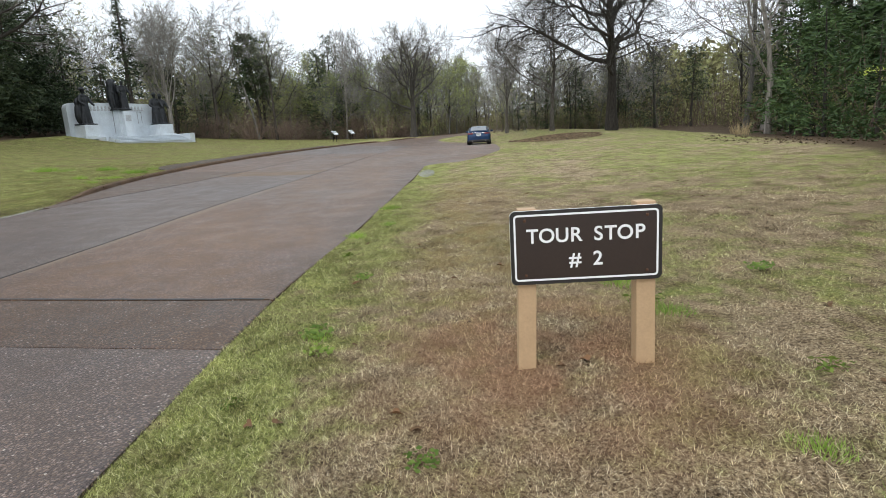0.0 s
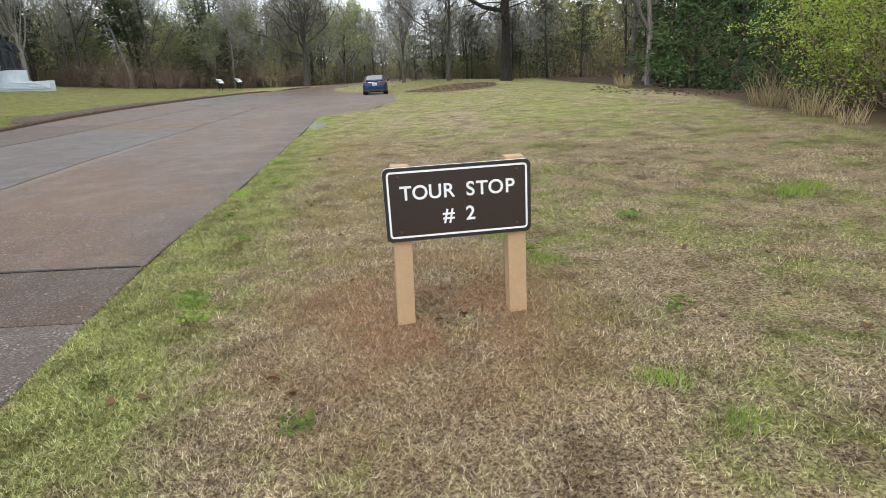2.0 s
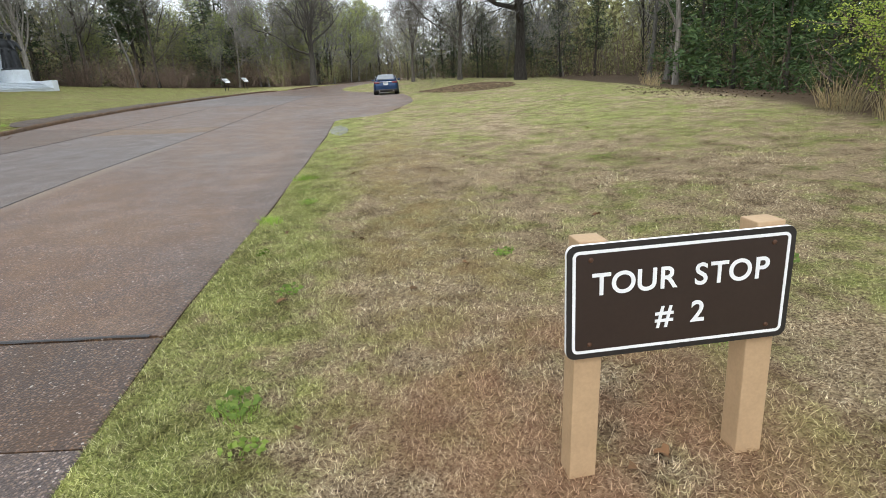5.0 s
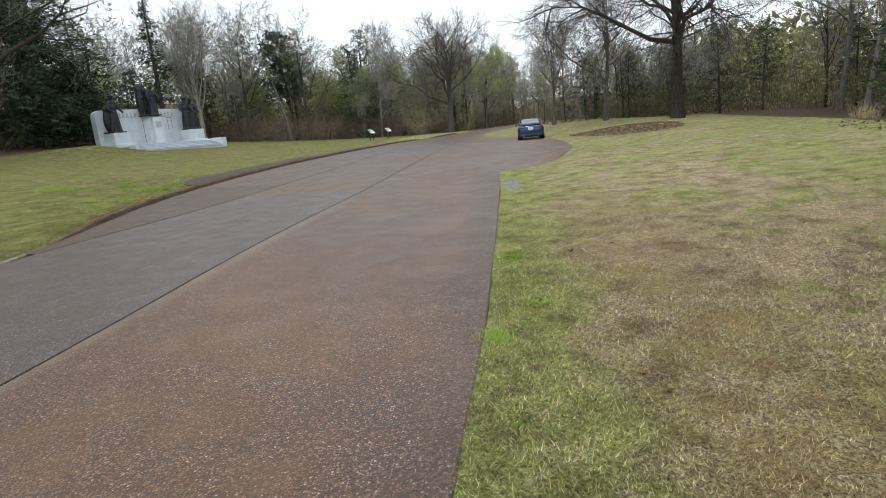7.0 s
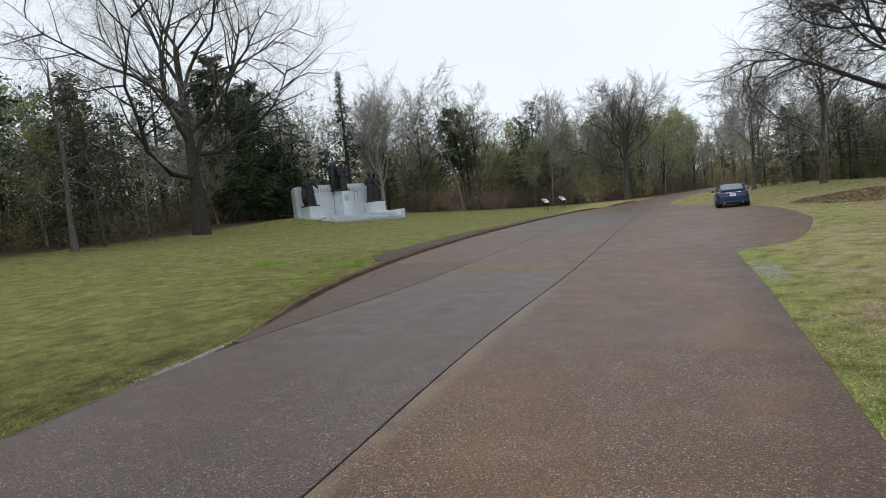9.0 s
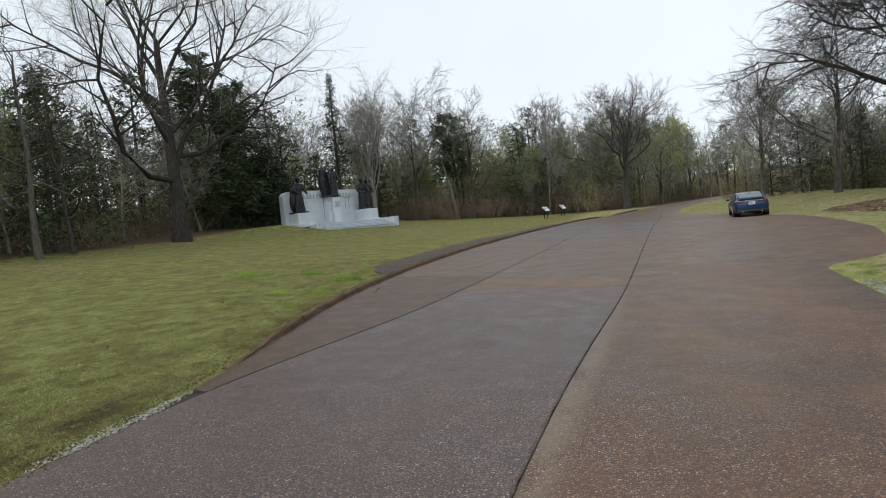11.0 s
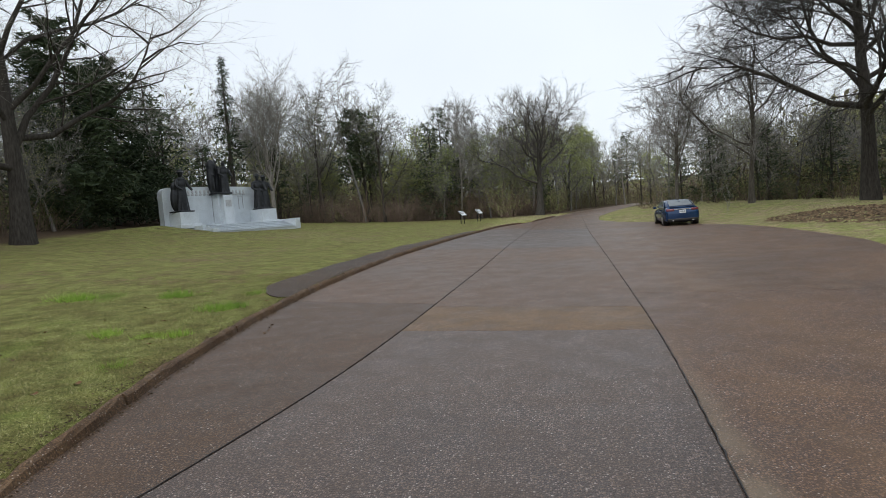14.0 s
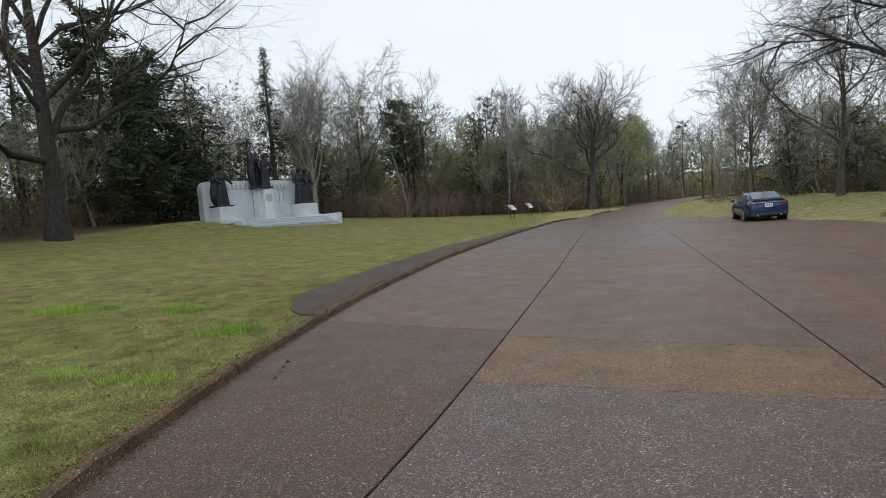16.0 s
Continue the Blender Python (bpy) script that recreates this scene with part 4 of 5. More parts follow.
def side_dir(rng, d, angle):
    a = d.orthogonal().normalized()
    a.rotate(Matrix.Rotation(rng.uniform(0, 2 * math.pi), 3, d))
    return (d * math.cos(angle) + a * math.sin(angle)).normalized()


def bare_tree(seed, height, girth, spread, counts, first=0.35, lift=0.1, droop=0.0, twig=0.016, twigs=5, lean=0.02, bole=0.8, tilt=(35, 72), light=False, crook=0.16):
    """Trunk with limbs in one mesh, fine twigs in another."""
    rng = random.Random(seed)
    wood, fine, tips = Sticks(), Sticks(), []
    trunk = run(rng, Vector((0, 0, -0.3)), Vector((rng.gauss(0, lean), rng.gauss(0, lean), 1)), height * bole, 8, 0.045, 0.05)
    radii = [girth * (1.45 if i == 0 else 1.1 if i == 1 else 1.0) * (1 - 0.085 * i) for i in range(9)]
    wood.limb(trunk, radii, 9)
    n1, n2, n3 = counts
    for i in range(n1):
        t = first + (0.98 - first) * (i + rng.random() * 0.7) / n1
        p, d = along(trunk, t)
        l1 = spread * (1.15 - 0.55 * t) * rng.uniform(0.75, 1.15)
        r1 = girth * (1 - 0.7 * t) * rng.uniform(0.45, 0.65)
        limb1 = run(rng, p, side_dir(rng, d, radians(rng.uniform(*tilt) * (1.25 - 0.7 * t))), l1, 6, crook, lift)
        wood.limb(limb1, [r1 * (1 - 0.14 * k) for k in range(7)], 4 if light else 6)
        for j in range(n2):
            q, e = along(limb1, 0.22 + 0.76 * (j + rng.random()) / n2)
            l2 = l1 * rng.uniform(0.32, 0.6) * (1.15 - 0.5 * j / n2)
            limb2 = run(rng, q, side_dir(rng, e, radians(rng.uniform(28, 60))), l2, 2 if light else 4, 0.2, lift * 0.6 - droop)
            r2 = max(r1 * 0.36, twig * 1.5)
            wood.limb(limb2, [r2, r2 * 0.6, 0] if light else [r2 * (1 - 0.2 * k) for k in range(5)], 3 if light else 4)
            for k in range(n3):
                a, g = along(limb2, 0.15 + 0.85 * (k + rng.random()) / n3)
                l3 = l2 * rng.uniform(0.3, 0.6)
                limb3 = run(rng, a, side_dir(rng, g, radians(rng.uniform(25, 60))), l3, 2, 0.22, lift * 0.4 - droop * 1.5)
                fine.sliver(a, limb3[-1], twig * 1.3) if light else fine.limb(limb3, [twig * 1.25, twig * 0.9, 0], 3)
                for w in range(twigs):
                    c, h = along(limb3, 0.1 + 0.9 * (w + rng.random()) / twigs)
                    end = c + side_dir(rng, h, radians(rng.uniform(20, 55))) * l3 * rng.uniform(0.35, 0.75) + Vector((0, 0, -droop * l3))
                    fine.sliver(c, end, twig * 0.9) if light else fine.limb([c, end], [twig * 0.75, 0], 3)
                    tips.append(end)
    return wood, fine, tips, rng


def leaf_mesh(name, places, size, rng, material, per=2, loose=0.25, slim=1.0):
    v, f = [], []
    for p in places:
        for _ in range(per):
            c = p + Vector((rng.gauss(0, loose), rng.gauss(0, loose), rng.gauss(0, loose * 0.8)))
            a = Vector((rng.gauss(0, 1), rng.gauss(0, 1), rng.gauss(0, 0.6))).normalized() * size * rng.uniform(0.6, 1.3)
            b = a.orthogonal().normalized()
            b.rotate(Matrix.Rotation(rng.uniform(0, 6.28), 3, a.normalized()))
            b = b * size * rng.uniform(0.4, 0.8) * slim
            k = len(v)
            v += [c - a, c + b * 0.8, c + a, c - b * 0.8]
            f.append((k, k + 1, k + 2, k + 3))
    return mesh_of(name, v, f, material)


def bare_thing(label, seed, height, girth, spread, counts, bark=None, leaves=None, leaf_size=0.1, leaf_every=1, group="", name="bare_tree", twig_bark=None, **more):
    wood, fine, tips, rng = bare_tree(seed, height, girth, spread, counts, **more)
    t = tagged(new(name), label, "tree", group)
    part("trunk", mesh_of("trunk", wood.v, wood.f, bark or BARK_GREY, True), None, t)
    part("crown", mesh_of("crown", fine.v, fine.f, twig_bark or TWIG), None, t, "fine leafless twigs")
    if leaves:
        part("foliage", leaf_mesh("foliage", tips[::leaf_every], leaf_size, rng, leaves), None, t, "thin haze of opening leaves")
    return t


def conifer(label, seed, height, radius, name="conifer", group="", bottom=0.12, clumps=34, material=None, size=0.26, taper=0.8):
    rng = random.Random(seed)
    wood, places = Sticks(), []
    trunk = run(rng, Vector((0, 0, -0.3)), Vector((0, 0, 1)), height + 0.2, 8, 0.015, 0.02)
    wood.limb(trunk, [0.017 * height * (1 - 0.11 * i) for i in range(9)], 7)
    tiers = int(height * 2.6)
    for i in range(tiers):
        t = bottom + (0.97 - bottom) * i / tiers
        p, d = along(trunk, t)
        reach = radius * (1 - t) ** taper * rng.uniform(0.65, 1.15) + 0.15
        for k in range(3):
            w = rng.uniform(0, 6.28)
            e = Vector((math.cos(w), math.sin(w), rng.uniform(-0.15, 0.35)))
            bough = run(rng, p - e.normalized() * 0.02, e, reach * rng.uniform(0.6, 1.1), 3, 0.12, 0.02)
            if bottom:
                wood.sliver(bough[0], bough[-1], 0.03)
            for _ in range(int(clumps * (0.35 + reach / radius) / 3)):
                c, _d = along(bough, rng.uniform(0.2, 1.0) ** 0.7)
                places.append(c + Vector((rng.gauss(0, 0.14), rng.gauss(0, 0.14), rng.gauss(0, 0.12))) * (0.6 + reach * 0.35))
    t = tagged(new(name), label, "tree", group)
    part("trunk", mesh_of("trunk", wood.v, wood.f, BARK_DARK, True), None, t)
    part("crown", leaf_mesh("crown", places, size * 1.6, rng, material or PINE, 1, 0.1, 0.42), None, t, "dense dark green needles")
    return t


def shrub(label, seed, height, radius, material, name="shrub", group="", stems=26, leaves=5, size=0.09):
    rng = random.Random(seed)
    wood, places = Sticks(), []
    for i in range(stems):
        w, r = rng.uniform(0, 6.28), radius * 0.35 * rng.random() ** 0.5
        p = Vector((math.cos(w) * r, math.sin(w) * r, -0.1))
        d = Vector((math.cos(w) * 0.5 + rng.gauss(0, 0.25), math.sin(w) * 0.5 + rng.gauss(0, 0.25), 1.0))
        stem = run(rng, p, d, height * rng.uniform(0.6, 1.1), 5, 0.16, 0.03)
        wood.limb(stem, [0.028, 0.024, 0.02, 0.015, 0.01, 0], 4)
        for j in range(9):
            q, e = along(stem, rng.uniform(0.15, 0.98))
            tw = run(rng, q, side_dir(rng, e, radians(rng.uniform(30, 70))), radius * rng.uniform(0.25, 0.6), 2, 0.2, 0.0)
            wood.sliver(tw[0], tw[-1], 0.01)
            places += [along(tw, rng.random())[0] for _ in range(leaves)]
    t = tagged(new(name), label, "shrub", group)
    part("branch_frame", mesh_of("branch_frame", wood.v, wood.f, BRUSH_TWIG), None, t)
    if leaves:
        part("foliage", leaf_mesh("foliage", places, size, rng, material, 1, 0.09), None, t)
    return t


class Planter:
    """Sets the first of a kind in its place and copies it after that."""
    def __init__(self, make):
        self.make, self.first = make, None

    def at(self, x, y, scale=1.0, yaw=0.0, tall=1.0, sink=0.05, leanx=0.0, leany=0.0):
        m = pose(x, y, float(lawn_z(x, y)) - sink, leanx, leany, yaw) @ Matrix.Diagonal((scale, scale, scale * tall, 1))
        if self.first is None:
            self.first = self.make()
            self.first.matrix_world = m
            return self.first
        # a copy keeps the first one's scale out of the way
        keep = self.first.matrix_basis.copy()
        self.first.matrix_basis = Matrix()
        ob = copy_thing(self.first, m)
        self.first.matrix_basis = keep
        return ob


# the large trees that stand out
def stand(ob, x, y, yaw=0.0):
    ob.matrix_world = pose(x, y, float(lawn_z(x, y)), 0, 0, yaw)


stand(bare_thing("tall spreading leafless oak at the lawn's wooded edge", 11, 25, 0.52, 15.0, (15, 10, 9), BARK_DARK, first=0.3, lift=0.16, twig=0.010, twigs=6, name="oak_tree", bole=0.6, tilt=(32, 88), crook=0.24), -33.6, 39.4, 40)
stand(bare_thing("huge leafless oak with fine drooping branches on the lawn", 23, 23, 0.40, 10.0, (24, 12, 11), BARK_DARK, first=0.26, lift=0.07, droop=0.09, twig=0.013, twigs=8, name="oak_tree", twig_bark=TWIG_DARK, bole=0.72, tilt=(45, 88), crook=0.22), 13.7, 46.0, 100)
stand(bare_thing("smaller leafless oak with a leaning pale trunk", 29, 15, 0.20, 8.0, (12, 8, 8), BARK_MID, first=0.3, lift=0.03, droop=0.08, twig=0.013, twigs=6, name="oak_tree", bole=0.65, tilt=(40, 80)), 10.6, 54.5, 10)
stand(bare_thing("slim bare trunk with ragged dead branches at the woods' edge", 31, 14, 0.17, 4.0, (13, 6, 5), BARK_MID, first=0.3, lift=-0.02, twig=0.012, twigs=4, name="dead_tree", twig_bark=TWIG_DARK, bole=0.85, tilt=(60, 95)), -33.0, 28.7, 30)
stand(bare_thing("thin dark leafless tree at the woods' edge", 32, 12, 0.12, 3.6, (12, 6, 5), BARK_DARK, first=0.25, lift=0.02, twig=0.012, twigs=4, name="dead_tree", twig_bark=TWIG_DARK, bole=0.85, tilt=(50, 90)), -33.6, 31.2, 80)
stand(bare_thing("gnarled leafless oak with long level limbs", 37, 18, 0.42, 9.5, (13, 9, 8), BARK_MID, first=0.42, lift=0.13, twig=0.014, twigs=5, name="oak_tree", twig_bark=BARK_MID, bole=0.5, tilt=(35, 85), crook=0.28), -3.6, 77.7, 70)
stand(bare_thing("tall leafless tree with an upright fan of branches", 41, 23, 0.30, 10.5, (14, 9, 8), BARK_GREY, first=0.35, lift=0.2, twig=0.013, twigs=6, name="elm_tree", bole=0.4, tilt=(18, 50)), -31.6, 68.0)
stand(bare_thing("leafless roadside tree with a rounded crown", 43, 12.6, 0.17, 6.4, (13, 9, 8), BARK_MID, first=0.3, lift=0.14, twig=0.013, twigs=6, name="elm_tree", bole=0.55, tilt=(25, 65)), 6.9, 59.8)
stand(conifer("very large dark conifer behind the leafless oak", 65, 16, 5.8, "conifer", "", 0.03, 380, PINE, 0.18, 0.45), -38.6, 49.5)
stand(conifer("broad dark conifer beside a larger one", 66, 14.5, 5.4, "conifer", "", 0.03, 330, PINE, 0.18, 0.45), -39.4, 54.8)
stand(conifer("slim tall conifer with an open crown", 67, 17.5, 3.0, "conifer", "", 0.25, 62, PINE, 0.15, 0.95), -34.6, 65.6)
stand(conifer("rounded dark pine above bare trees", 68, 14, 4.6, "conifer", "", 0.4, 130, PINE, 0.2, 0.35), -24.0, 78.0)

woods = "trees of the surrounding woods"


def woodland(seed, height, girth, spread, counts, leaves, bark, first, twigs=6, bole=0.7, leaf_size=0.075, leaf_every=3):
    return Planter(lambda: bare_thing("leafless grey woodland tree" if leaves is None else "woodland tree with a thin haze of new leaves", seed, height, girth, spread, counts, bark, leaves, leaf_size, leaf_every, woods,
                                      name="woodland_tree", first=first, twig=0.017, twigs=twigs, lift=0.14, bole=bole, tilt=(30, 75), light=True))


near_kinds = [woodland(51, 19, 0.17, 7.0, (11, 7, 7), None, BARK_GREY, 0.25), woodland(52, 20, 0.19, 7.4, (11, 7, 7), BUDS, BARK_DARK, 0.25, 6, 0.6), woodland(53, 17, 0.13, 6.2, (10, 7, 7), None, BARK_GREY, 0.2),
              woodland(54, 18, 0.15, 6.6, (11, 7, 6), BUDS, BARK_GREY, 0.15), woodland(55, 21, 0.21, 8.2, (11, 8, 6), None, BARK_DARK, 0.35, 6, 0.55), woodland(56, 13, 0.09, 5.0, (10, 6, 6), SPRING, BARK_GREY, 0.12, 6, 0.7, 0.12, 2)]
far_kinds = [woodland(57, 20, 0.18, 7.4, (8, 5, 5), None, BARK_GREY, 0.2, 4), woodland(58, 19, 0.16, 7.0, (8, 5, 5), BUDS, BARK_GREY, 0.15, 4), woodland(59, 21, 0.2, 7.8, (8, 5, 5), None, BARK_DARK, 0.25, 4, 0.6)]
cedar_kinds = [Planter(lambda s=s, h=h, r=r, bt=bt, tp=tp: conifer("dark green conifer among bare trees", s, h, r, "conifer", woods, bt, 44, PINE, 0.20, tp)) for s, h, r, bt, tp in ((61, 13, 5.0, 0.06, 0.6), (62, 10, 4.4, 0.04, 0.65), (63, 16, 4.6, 0.35, 0.4))]
bush_kinds = [Planter(lambda s=s, h=h, r=r, mt=mt, lv=lv, lb=lb: shrub(lb, s, h, r, mt, "shrub", "undergrowth at the woods' edge", 15, lv * 2, 0.055)) for s, h, r, mt, lv, lb in
              ((71, 3.2, 2.2, DULL, 5, "dull green tangle of undergrowth"), (72, 2.6, 2.0, DULL, 3, "brown thicket of bare stems"), (73, 3.6, 2.4, SPRING, 4, "young bush in bright new leaf"))]

BEHIND = [(-70, 70), (-52, 92), (-30, 104), (0, 116), (28, 120), (48, 100)]


def edge_runs():
    for (xa, ya), (xb, yb) in [*zip(EDGE, EDGE[1:]), *zip(BEHIND, BEHIND[1:])]:
        d = math.hypot(xb - xa, yb - ya)
        yield xa, ya, (xb - xa) / d, (yb - ya) / d, -(yb - ya) / d, (xb - xa) / d, d


def clear_of_road(x, y):
    return y > 108 or not (left_x(y) - 2.5 < x < right_x(y) + 2.0)


def plant_woods():
    rng = random.Random(99)
    for xa, ya, ax, ay, ox, oy, d in edge_runs():
        behind = ya > 88 or xa < -48
        for row in range(2, 4) if behind else range(4):
            count = max(1, round(d / (3.7 + 0.25 * row)))
            for i in range(count):
                t, o = (i + rng.random()) / count * d, 1.5 + row * 4.4 + rng.uniform(-1.6, 1.6)
                x, y = xa + ax * t + ox * o, ya + ay * t + oy * o
                if not clear_of_road(x, y) or (x > 7 and y < 24 and row == 0):
                    continue
                on_left = x < -28 and y < 58
                on_right = x > 8 and y < 34
                dark = 0.72 if on_left and row > 0 else 0.4 if on_left else 0.4 if on_right and row > 0 else 0.14
                if rng.random() < dark:
                    cedar_kinds[rng.randrange(3)].at(x, y, rng.uniform(0.45, 0.62) if x > 5 and 36 < y < 98 else rng.uniform(0.6, 1.05), rng.uniform(0, 360), rng.uniform(0.9, 1.15))
                else:
                    kind = rng.choice(near_kinds[:5] if x > 6 and y < 36 else near_kinds) if row < 2 else rng.choice(far_kinds)
                    kind.at(x, y, (rng.uniform(0.45, 0.62) if 5 < x and 40 < y < 98 else rng.uniform(0.5, 0.72) if x < -26 and y < 47 else rng.uniform(0.5, 0.75) if behind else rng.uniform(0.72, 1.02)), rng.uniform(0, 360), rng.uniform(0.9, 1.1), 0.05, rng.uniform(-4, 4), rng.uniform(-4, 4))
        for i in range(max(1, round(d / 3.6))):
            t, o = rng.uniform(0, d), rng.uniform(0.5, 4.0)
            x, y = xa + ax * t + ox * o, ya + ay * t + oy * o
            if clear_of_road(x, y):
                bush_kinds[2 if rng.random() < 0.1 else rng.randrange(2)].at(x, y, rng.uniform(0.55, 1.0), rng.uniform(0, 360))


plant_woods()
for k, (x, y, s) in enumerate(((10.3, 61.5, 0.55), (12.0, 65.5, 0.65), (14.2, 60.5, 0.5), (15.8, 64.0, 0.65), (18.2, 59.0, 0.55), (9.0, 66.0, 0.5), (20.5, 55.0, 0.6), (-37.5, 59.0, 1.1), (-40.5, 62.0, 1.15), (-36.5, 63.5, 0.8), (-42.5, 57.0, 1.1), (-38.5, 68.0, 0.85), (-33.0, 72.5, 0.7), (-30.0, 75.0, 0.6))):
    cedar_kinds[k % 2].at(x, y, s, 50 * k)
for k, (x, y, s) in enumerate(((5.6, 64.5, 0.85), (7.0, 66.0, 0.9), (8.6, 63.0, 0.8), (10.0, 60.5, 0.85), (12.2, 58.5, 0.8), (15.0, 57.0, 0.9), (17.5, 56.0, 0.8))):
    bush_kinds[1].at(x, y, s, 53 * k)
for k, (x, y, s) in enumerate(((8.6, 74.0, 0.6), (10.2, 79.0, 0.7), (9.4, 86.0, 0.75), (8.2, 98.0, 0.8), (4.6, 112.0, 0.9), (7.4, 114.0, 1.0), (1.5, 113.0, 0.85))):
    near_kinds[(3, 5, 1)[k % 3]].at(x, y, s * 0.8, 37 * k)
    far_kinds[k % len(far_kinds)].at(x + 1.8, y + 2.5, 0.7, 61 * k)
for k, (x, y, s) in enumerate(((-9.5, 81.5, 0.9), (-1.0, 85.0, 1.0), (-15.0, 79.0, 0.8), (1.5, 96.0, 1.1), (-20.5, 80.0, 0.9), (-6.0, 89.0, 1.1), (-4.0, 92.0, 1.2), (3.0, 104.0, 1.2), (-12.5, 84.0, 1.0), (-28.5, 78.0, 0.65), (-17.0, 86.0, 1.15), (-42.0, 69.0, 0.8), (6.5, 118.0, 1.2))):
    near_kinds[5].at(x, y, s, 70 * k)
near_kinds[5].at(-37.2, 30.2, 0.95, 15)
for x, y, s in ((19.0, 27.0, 0.85), (21.5, 31.5, 0.95), (17.6, 21.5, 0.8), (20.5, 22.5, 1.0), (23.5, 36.5, 0.9)):
    cedar_kinds[0].at(x, y, s, x * 31 % 360)
bush_kinds[2].at(-7.2, 75.6, 1.3, 40)
bush_kinds[2].at(-1.8, 79.5, 0.9, 200)


def make_thicket():
    """Saplings, brush and leaf scraps that close the woods below the crowns, too many to count."""
    rng = np.random.default_rng(5)
    stems = Sticks()
    pick = random.Random(6)
    cards_v, cards_f = [], []
    for xa, ya, ax, ay, ox, oy, d in edge_runs():
        for _ in range(int(d * 20)):
            t, o = pick.uniform(0, d), 1.0 + 26 * pick.random() ** 1.3
            x, y = xa + ax * t + ox * o, ya + ay * t + oy * o
            if not clear_of_road(x, y):
                continue
            h = pick.uniform(1.5, 8.0) * (0.5 + 0.5 * min(1, o / 6))
            p = Vector((x, y, float(lawn_z(x, y)) - 0.1))
            stems.limb(run(pick, p, Vector((pick.gauss(0, 0.12), pick.gauss(0, 0.12), 1)), h, 3, 0.1, 0.03), [0.012 + 0.005 * h, 0.01 + 0.004 * h, 0.014, 0], 3)
        yb_far = ya > 55 or xa < -20
        n = int(d * (160 if ya > 88 else 380 if xa > 5 and ya > 36 else 290))
        t, o = rng.uniform(0, d, n), 1.2 + 28 * rng.random(n) ** 1.2
        x, y = xa + ax * t + ox * o, ya + ay * t + oy * o
        ok = np.array([clear_of_road(a, b) for a, b in zip(x, y)])
        x, y, o = x[ok], y[ok], o[ok]
        n = len(x)
        z = lawn_z(x, y) + np.minimum(np.abs(rng.normal(0, 1, n)) * (1.0 + (4.6 if yb_far else 3.6) * np.clip(o / 16, 0, 1)), rng.uniform(6.5, 9.5, n))
        c = np.stack([x, y, z], 1)
        size = (0.055 + np.where(((x > 0) & (y < 36)) | ((x < -28) & (y < 60)), 0.004, 0.011) * o)[:, None] * rng.uniform(0.5, 1.6, (n, 1))
        a, b = rng.normal(0, 1, (n, 3)), rng.normal(0, 1, (n, 3))
        a /= np.linalg.norm(a, axis=1)[:, None]
        b -= a * (a * b).sum(1)[:, None]
        b /= np.linalg.norm(b, axis=1)[:, None]
        quad = np.stack([c - a * size * 1.4, c + b * size * 0.6, c + a * size * 1.4, c - b * size * 0.6], 1).reshape(-1, 3)
        k = sum(len(q) for q in cards_v)
        cards_v.append(quad)
        cards_f.append(np.arange(n * 4).reshape(-1, 4) + k)
    thing = tagged(new("thicket"), "tangled brown and green brush filling the woods", "undergrowth", kind="stuff")
    tagged(part("saplings", mesh_of("saplings", stems.v, stems.f, BRUSH_TWIG), None, thing), kind="stuff")
    tagged(part("foliage", mesh_of("foliage", np.concatenate(cards_v), np.concatenate(cards_f), SCRUB), None, thing), kind="stuff")


make_thicket()
brush = Planter(lambda: shrub("pale brown thicket of bare stems", 77, 3.4, 2.4, DULL, "shrub", "brush at the foot of the woods", 40, 0))
dice = random.Random(21)
for k in range(26):
    t = dice.random()
    xa, ya = (-40 + 20 * t, 70 + 6.5 * t) if k < 14 else (-20 + 17 * t, 76.5 + 7 * t)
    brush.at(xa, ya + dice.uniform(0, 3), dice.uniform(0.7, 1.25), dice.uniform(0, 360))


def make_far_woods():
    """Crowns on the slope behind the woods, merged by distance."""
    rng = np.random.default_rng(44)
    n = 90000
    x, y = rng.uniform(-150, 120, n), rng.uniform(-10, 190, n)
    o = beyond_edge(x, y)
    keep = (o > 22) & (o < 72)
    x, y, o = x[keep], y[keep], o[keep]
    n = len(x)
    crown = 9 + 8.0 * (x < -52) + 4.0 * np.sin(x * 0.31 + 1.1 * np.sin(y * 0.17)) * np.sin(y * 0.27 + 0.9 * np.sin(x * 0.21))
    z = lawn_z(x, y) + crown * rng.random(n) ** 0.8
    c = np.stack([x, y, z], 1)
    size = rng.uniform(0.12, 0.42, (n, 1))
    a, b = rng.normal(0, 1, (n, 3)), rng.normal(0, 1, (n, 3))
    a /= np.linalg.norm(a, axis=1)[:, None]
    b -= a * (a * b).sum(1)[:, None]
    b /= np.linalg.norm(b, axis=1)[:, None]
    quad = np.stack([c - a * size * 1.5, c + b * size * 0.5, c + a * size * 1.5, c - b * size * 0.5], 1).reshape(-1, 3)
    tagged(new("far_woods", mesh_of("far_woods", quad, np.arange(n * 4).reshape(-1, 4), HAZED_LEAF)), "distant woods on a slope, coloured pale grey-green for haze", "woods", kind="stuff")


make_far_woods()

